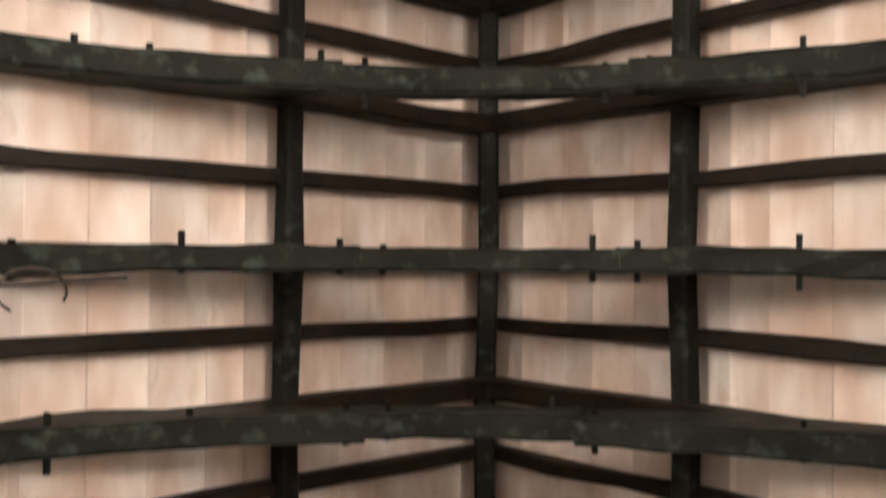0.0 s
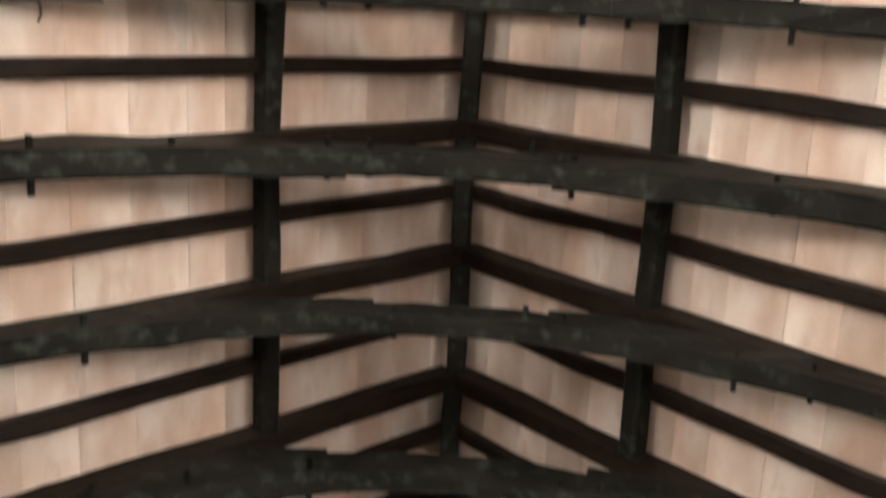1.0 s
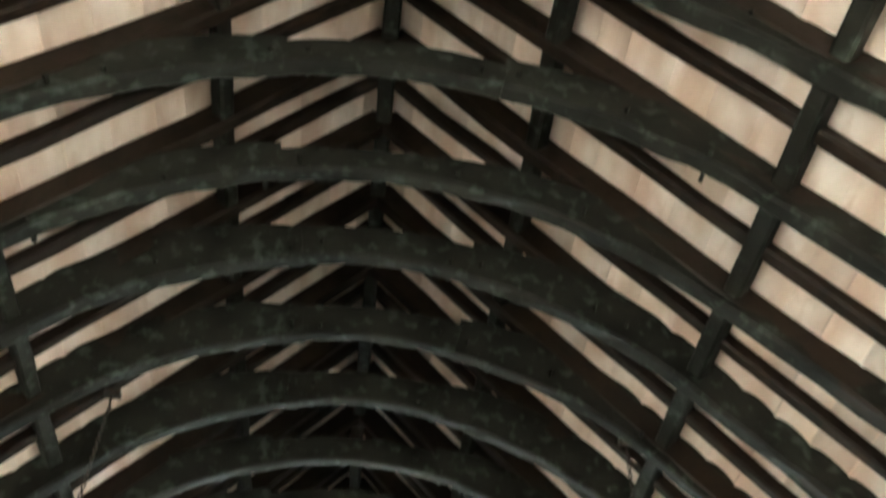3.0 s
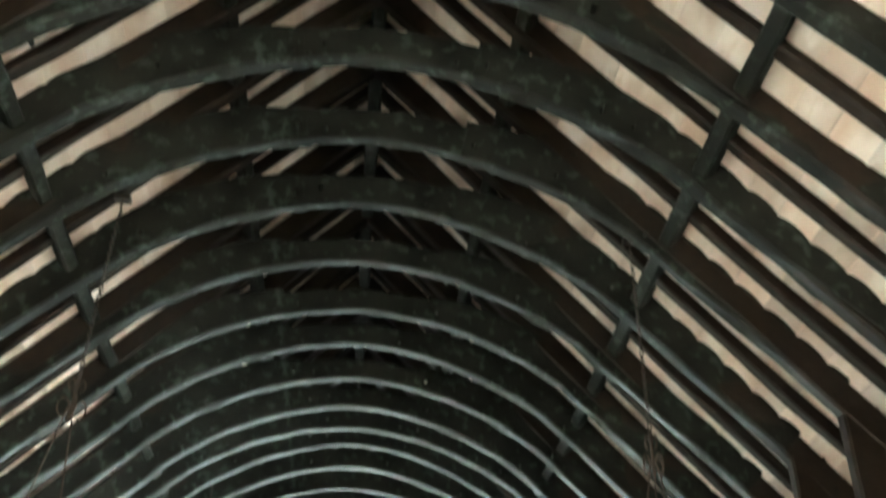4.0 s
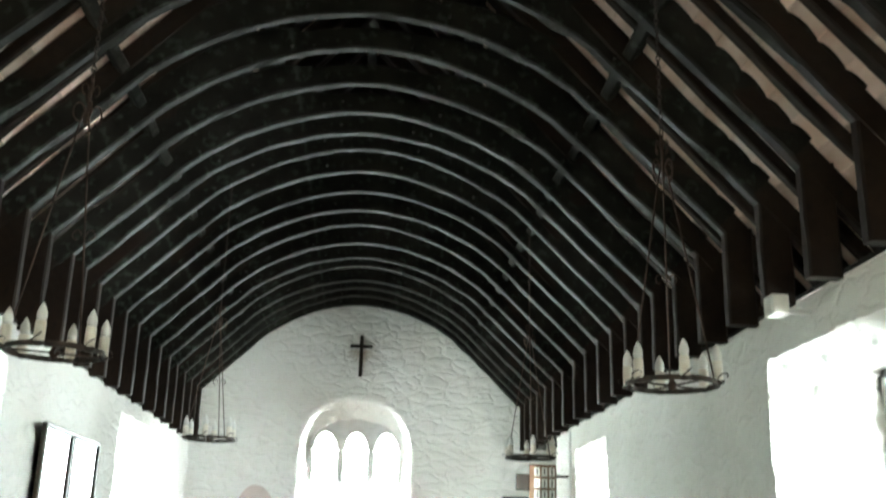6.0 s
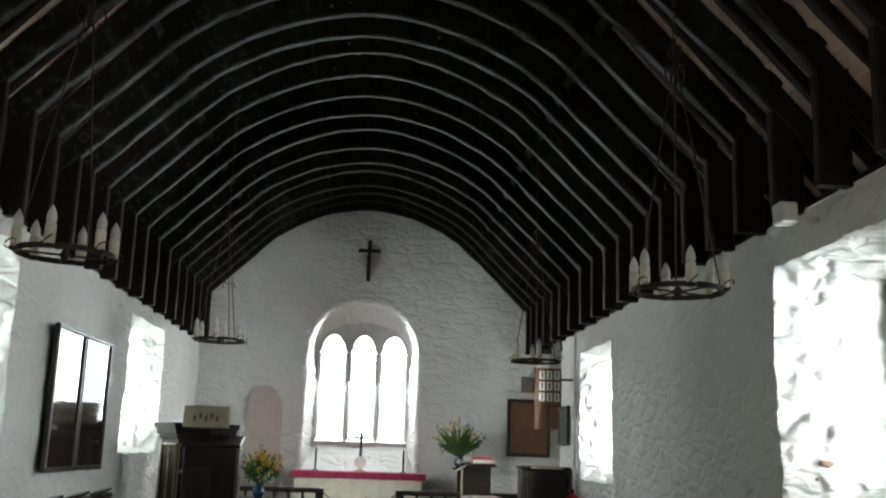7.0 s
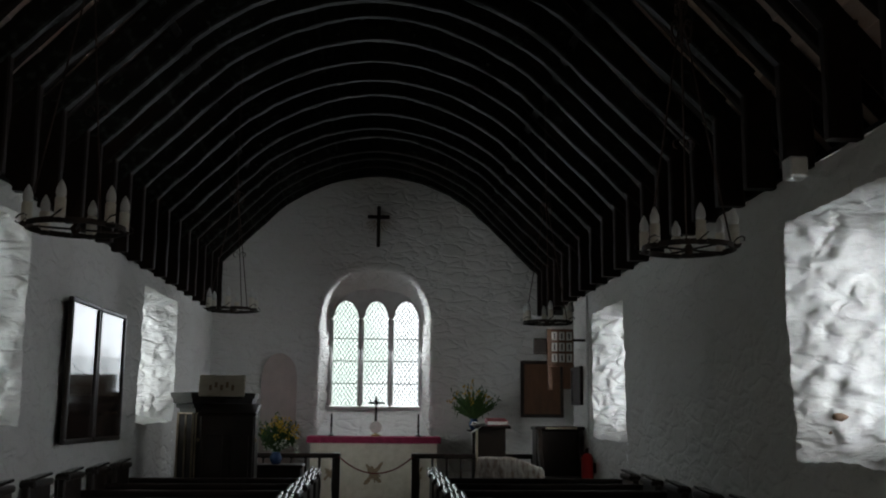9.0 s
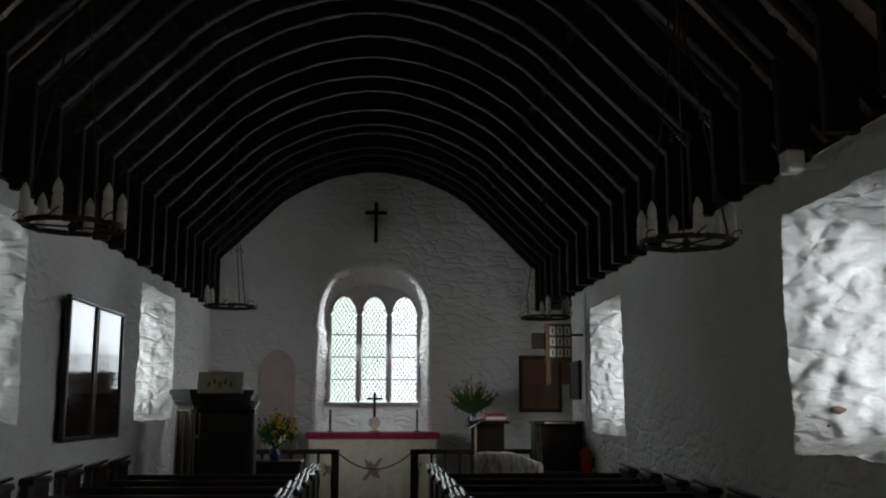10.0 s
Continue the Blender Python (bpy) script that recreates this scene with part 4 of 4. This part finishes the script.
def flowers(name, at, vase_h, spread, high, label, heads, whites, seed, palm=False):
    rnd = random.Random(seed)
    t = thing(name, at, label, "flowers")
    part("vase", turned(bmesh.new(), [(0.05, 0), (0.075, vase_h * 0.3), (0.08, vase_h * 0.6), (0.05, vase_h * 0.9), (0.06, vase_h)], n=16), BLUEGLAZE, t, "dark blue vase", True)
    bm = bmesh.new()
    tips = []
    for k in range(70 if not palm else 46):
        a, r = rnd.uniform(0, 2 * math.pi), math.sqrt(rnd.random())
        tips.append((spread * r * math.cos(a), spread * 0.6 * r * math.sin(a), vase_h + high * rnd.uniform(0.25, 0.95) * (1.15 - 0.5 * r)))
    blades(bm, (0, 0, vase_h * 0.8), tips, 0.014 if not palm else 0.02, rnd)
    for tip in tips:
        for j in range(5):
            q = Vector(tip) * (0.55 + 0.1 * j) + Vector((rnd.gauss(0, 0.02), rnd.gauss(0, 0.02), vase_h * 0.3))
            e = q + Vector((rnd.gauss(0, 0.035), rnd.gauss(0, 0.02), rnd.gauss(0.01, 0.03)))
            blades(bm, q, [e], 0.009, rnd)
    tagged(part("foliage", bm, LEAF, t), kind="stuff")
    for n, mat, nm in ((heads, YELLOW, "yellow_blooms"), (whites, WHITEPETAL, "white_blooms")):
        bm = bmesh.new()
        for k in range(n):
            a, r = rnd.uniform(0, 2 * math.pi), math.sqrt(rnd.random())
            up = rnd.uniform(0.55, 1.0) if nm[0] == "y" else rnd.uniform(0.05, 0.35)
            petal_ball(bm, (spread * 0.85 * r * math.cos(a) + (0.05 if not palm else -0.06), spread * 0.55 * r * math.sin(a) - 0.03, vase_h + high * up * (1.1 - 0.4 * r)), 0.035, 9, rnd)
        if n:
            tagged(part(nm, bm, mat, t), kind="stuff")
        else:
            bm.free()


k = thing("flower_stand", (-1.24, 12.5, 0.0), "dark wooden chest carrying a vase of flowers", "chest")
part("body", box(bmesh.new(), (0, 0, 0.47), (0.62, 0.4, 0.94), bevel=0.01), DARK, k)
part("lid", box(bmesh.new(), (0, 0, 0.955), (0.68, 0.46, 0.04), bevel=0.01), DARK, k)
flowers("daffodil_vase", (-1.24, 12.45, 0.975), 0.15, 0.26, 0.42, "yellow daffodils and white flowers in a blue vase", 34, 26, 3)
k = thing("pedestal", (1.40, 14.75, 0.23), "slender dark pedestal for flowers", "pedestal")
part("column", turned(bmesh.new(), [(0.03, 0.05), (0.03, 0.7), (0.022, 0.9), (0.03, 1.12)], n=12), DARK, k)
part("base", turned(bmesh.new(), [(0.15, 0), (0.14, 0.03), (0.05, 0.06)], n=16), DARK, k)
part("top", turned(bmesh.new(), [(0.05, 1.1), (0.11, 1.12), (0.11, 1.14)], n=16), DARK, k)
flowers("lily_vase", (1.40, 14.75, 1.37), 0.16, 0.40, 0.52, "tall spray of green leaves and yellow flowers in dark vase", 16, 0, 8, True)

# ---- lectern, covered table, harmonium ----
l = thing("lectern", (1.36, 12.3, 0.0), "dark wooden lectern with papers and pale side edge", "lectern")
part("column", box(bmesh.new(), (0.02, 0.06, 0.72), (0.34, 0.30, 1.44), bevel=0.01), DARK, l)
part("side_edge", box(bmesh.new(), (-0.165, -0.09, 0.9), (0.025, 0.03, 1.0), bevel=0.005), PALE_BEAD, l)
part("desk", box(bmesh.new(), (0.02, 0, 1.46), (0.44, 0.42, 0.03), Matrix.Rotation(radians(6), 4, "X"), bevel=0.006), DARK, l)
part("foot", box(bmesh.new(), (0.02, 0.06, 0.05), (0.46, 0.42, 0.1), bevel=0.01), DARK, l)
bk = thing("red_book", (1.44, 12.28, 1.475), "thick red leather book lying closed on lectern", "book")
part("cover", box(bmesh.new(), (0, 0, 0.03), (0.26, 0.30, 0.06), Matrix.Rotation(radians(6), 4, "X"), bevel=0.006), REDBOOK, bk)
part("pages", box(bmesh.new(), (0, -0.005, 0.03), (0.245, 0.302, 0.04), Matrix.Rotation(radians(6), 4, "X")), PAPER, bk)
pp = thing("service_papers", (1.20, 12.2, 1.46), "loose white papers over the lectern's edge", "papers")
for k, (dx, dz, r) in enumerate(((0, 0.02, -12), (-0.02, -0.05, -35), (0.02, 0.035, 5))):
    part("sheet", box(bmesh.new(), (dx, -0.03 * k, dz), (0.15, 0.2, 0.006), Matrix.Rotation(radians(r), 4, "Y"), bevel=0.001), PAPER, pp)


def covered_table():
    t = thing("covered_table", (1.52, 11.55, 0.05), "small table under a white lace cloth", "table")
    for x in (-0.28, 0.05):
        for y in (-0.14, 0.14):
            part("leg", box(bmesh.new(), (x, y, 0.475), (0.05, 0.05, 1.05), bevel=0.006), DARK, t)
    part("tabletop", box(bmesh.new(), (-0.115, 0, 1.015), (0.40, 0.38, 0.035), bevel=0.008), DARK, t)
    bm = bmesh.new()
    n = 64
    rows = []
    for j, (s, dz) in enumerate(((0.3, 0.012), (0.7, 0.012), (0.97, 0.010), (1.02, -0.01), (1.035, -0.08), (1.06, -0.17), (1.09, -0.27))):
        row = []
        for i in range(n + 1):
            a = 2 * math.pi * i / n
            c, q = math.cos(a), math.sin(a)
            k = (abs(c) ** 6 + abs(q) ** 6) ** (-1 / 6)
            fold = (0.045 * math.sin(a * 13) + 0.025 * math.sin(a * 23 + 1)) * max(0, j - 3) / 3
            px, py = 0.36 * k * c * (s + fold), 0.24 * k * q * (s + fold)
            row.append((px, py, 1.045 + dz - 0.36 * max(0.0, px - 0.04) + 0.005 * math.sin(px * 31 + py * 9) * s + (0.008 * math.sin(a * 5) if j > 2 else 0)))
        rows.append(row)
    grid(bm, rows)
    bm.faces.new([bm.verts.new(p) for p in rows[0][:-1]])
    bmesh.ops.remove_doubles(bm, verts=bm.verts[:], dist=0.0005)
    bmesh.ops.recalc_face_normals(bm, faces=bm.faces[:])
    tagged(part("tablecloth", bm, LACE, smooth=True), "draped white lace tablecloth", "tablecloth").location = (1.52, 11.55, 0.05)


covered_table()
h = thing("harmonium", (2.28, 12.75, 0.0), "dark wooden harmonium with a pale music ledge", "harmonium")
part("case", box(bmesh.new(), (0.02, 0.12, 0.70), (0.60, 0.36, 1.40), bevel=0.012), DARK, h)
part("top", box(bmesh.new(), (0.02, 0.10, 1.425), (0.64, 0.42, 0.045), bevel=0.012), DARK, h)
part("music_ledge", box(bmesh.new(), (0.03, -0.125, 1.43), (0.40, 0.03, 0.028), bevel=0.004), PALE_BEAD, h)
part("keyboard", box(bmesh.new(), (0.0, -0.18, 0.78), (0.54, 0.24, 0.10), bevel=0.01), DARK, h)
for x in (-0.25, 0.28):
    bm = bmesh.new()
    sweep(bm, [(x, -0.06, 1.38), (x, -0.14, 1.30), (x, -0.12, 1.18), (x, -0.20, 1.05), (x, -0.30, 0.92), (x, -0.29, 0.76), (x, -0.2, 0.6), (x, -0.16, 0.0)], [(0, -1, 0.3)] * 8, 0.05, 0.12)
    part("scrolled_cheek", bm, DARK, h)
part("pedal_board", box(bmesh.new(), (0.0, -0.12, 0.14), (0.5, 0.12, 0.16), bevel=0.01), DARK, h)


# ---- pews ----
def pew(x_aisle, x_wall, y, top_wall, like=None):
    side = 1 if x_wall > x_aisle else -1
    p = thing("pew", ((x_aisle + x_wall) / 2, y, 0.0), "dark varnished pew with moulded glossy end caps", "pew", "rows of pews")
    w, cx = abs(x_wall - x_aisle), (x_aisle + x_wall) / 2
    part("seat", box(bmesh.new(), (0, -0.16, 0.45), (w - 0.1, 0.34, 0.035), bevel=0.008), DARK, p)
    part("backrest", box(bmesh.new(), (0, 0.04, 0.66), (w - 0.1, 0.03, 0.52), Matrix.Rotation(radians(-6), 4, "X"), bevel=0.006), DARK, p)
    part("top_rail", box(bmesh.new(), (0, 0.065, 0.93), (w - 0.1, 0.07, 0.05), bevel=0.014), DARK, p)
    part("book_shelf", box(bmesh.new(), (0, 0.14, 0.80), (w - 0.1, 0.13, 0.02), bevel=0.004), DARK, p)
    for x, top in ((x_aisle, 1.04), (x_wall, top_wall)):
        inward = side if x == x_aisle else -side
        e = part("end_panel", box(bmesh.new(), (x - cx, -0.08, (top - 0.06) / 2), (0.06, 0.46, top - 0.06), bevel=0.01), DARK, p)
        part("cap", box(bmesh.new(), (x - cx, -0.08, top - 0.045), (0.12, 0.42, 0.05), bevel=0.012), DARK, e)
        for k in range(3):
            off, low = -inward * (-0.036 + 0.036 * k), -0.007 * k
            bm = box(bmesh.new(), (x - cx + off, -0.08, top + low), (0.029, 0.40, 0.022), Matrix.Rotation(radians(3.4), 4, "X"), bevel=0.006)
            part("bead", bm, CAPGLOSS, e)


CAPGLOSS = varied("polished_cap", (0.05, 0.045, 0.04), (0.07, 0.06, 0.05), (8, 8, 8), (0.14, 0.20), 0.03, 0.001, spec=0.8)
for k in range(6):
    pew(-0.62, WALL_N + 0.06, 6.1 + 0.8 * k, 1.12)
for k in range(6):
    pew(0.56, WALL_S - 0.07, 6.2 + 0.8 * k, 1.03)


# ---- loose wire on a truss ----
bm = bmesh.new()
tube(bm, [(-1.85, 0.10, 4.36), (-1.6, 0.085, 4.55), (-1.42, 0.07, 4.72), (-1.25, 0.06, 4.86)], 0.008, 6)
w = tagged(part("slack_cable", bm, IRON), "thin black cable slung along a roof brace", "cable")
bm = bmesh.new()
tube(bm, [(-1.46 + 0.085 * math.cos(a), 0.10 + 0.075 * math.sin(a), 4.62 + 0.06 * math.cos(a)) for a in [2.2 + i * 0.35 for i in range(14)]], 0.005, 6)
part("loop", bm, IRON, w)


# ---- bare stones showing through the limewash beside the south window ----
BARESTONE = varied("bare_brown_stone", (0.20, 0.12, 0.07), (0.12, 0.075, 0.05), (25, 25, 25), (0.7, 0.9), 0.4, 0.004)
for i, (y, x, z, w, h) in enumerate(((6.045, 2.88, 1.60, 0.055, 0.03), (6.07, 2.82, 1.50, 0.03, 0.028), (6.03, 2.97, 1.54, 0.05, 0.018))):
    bm = bmesh.new()
    bmesh.ops.create_icosphere(bm, subdivisions=2, radius=1.0)
    for v in bm.verts:
        n = 1 + 0.35 * noise.noise(v.co * 1.7 + Vector((i * 5.1, 0, 0)))
        v.co = Vector((v.co.x * w * n + x, v.co.y * 0.03 * n + y + 0.062, v.co.z * h * n + z))
    part("bare_stone", bm, BARESTONE, bpy.data.objects["wall_south"], "bare brown stone", smooth=True)
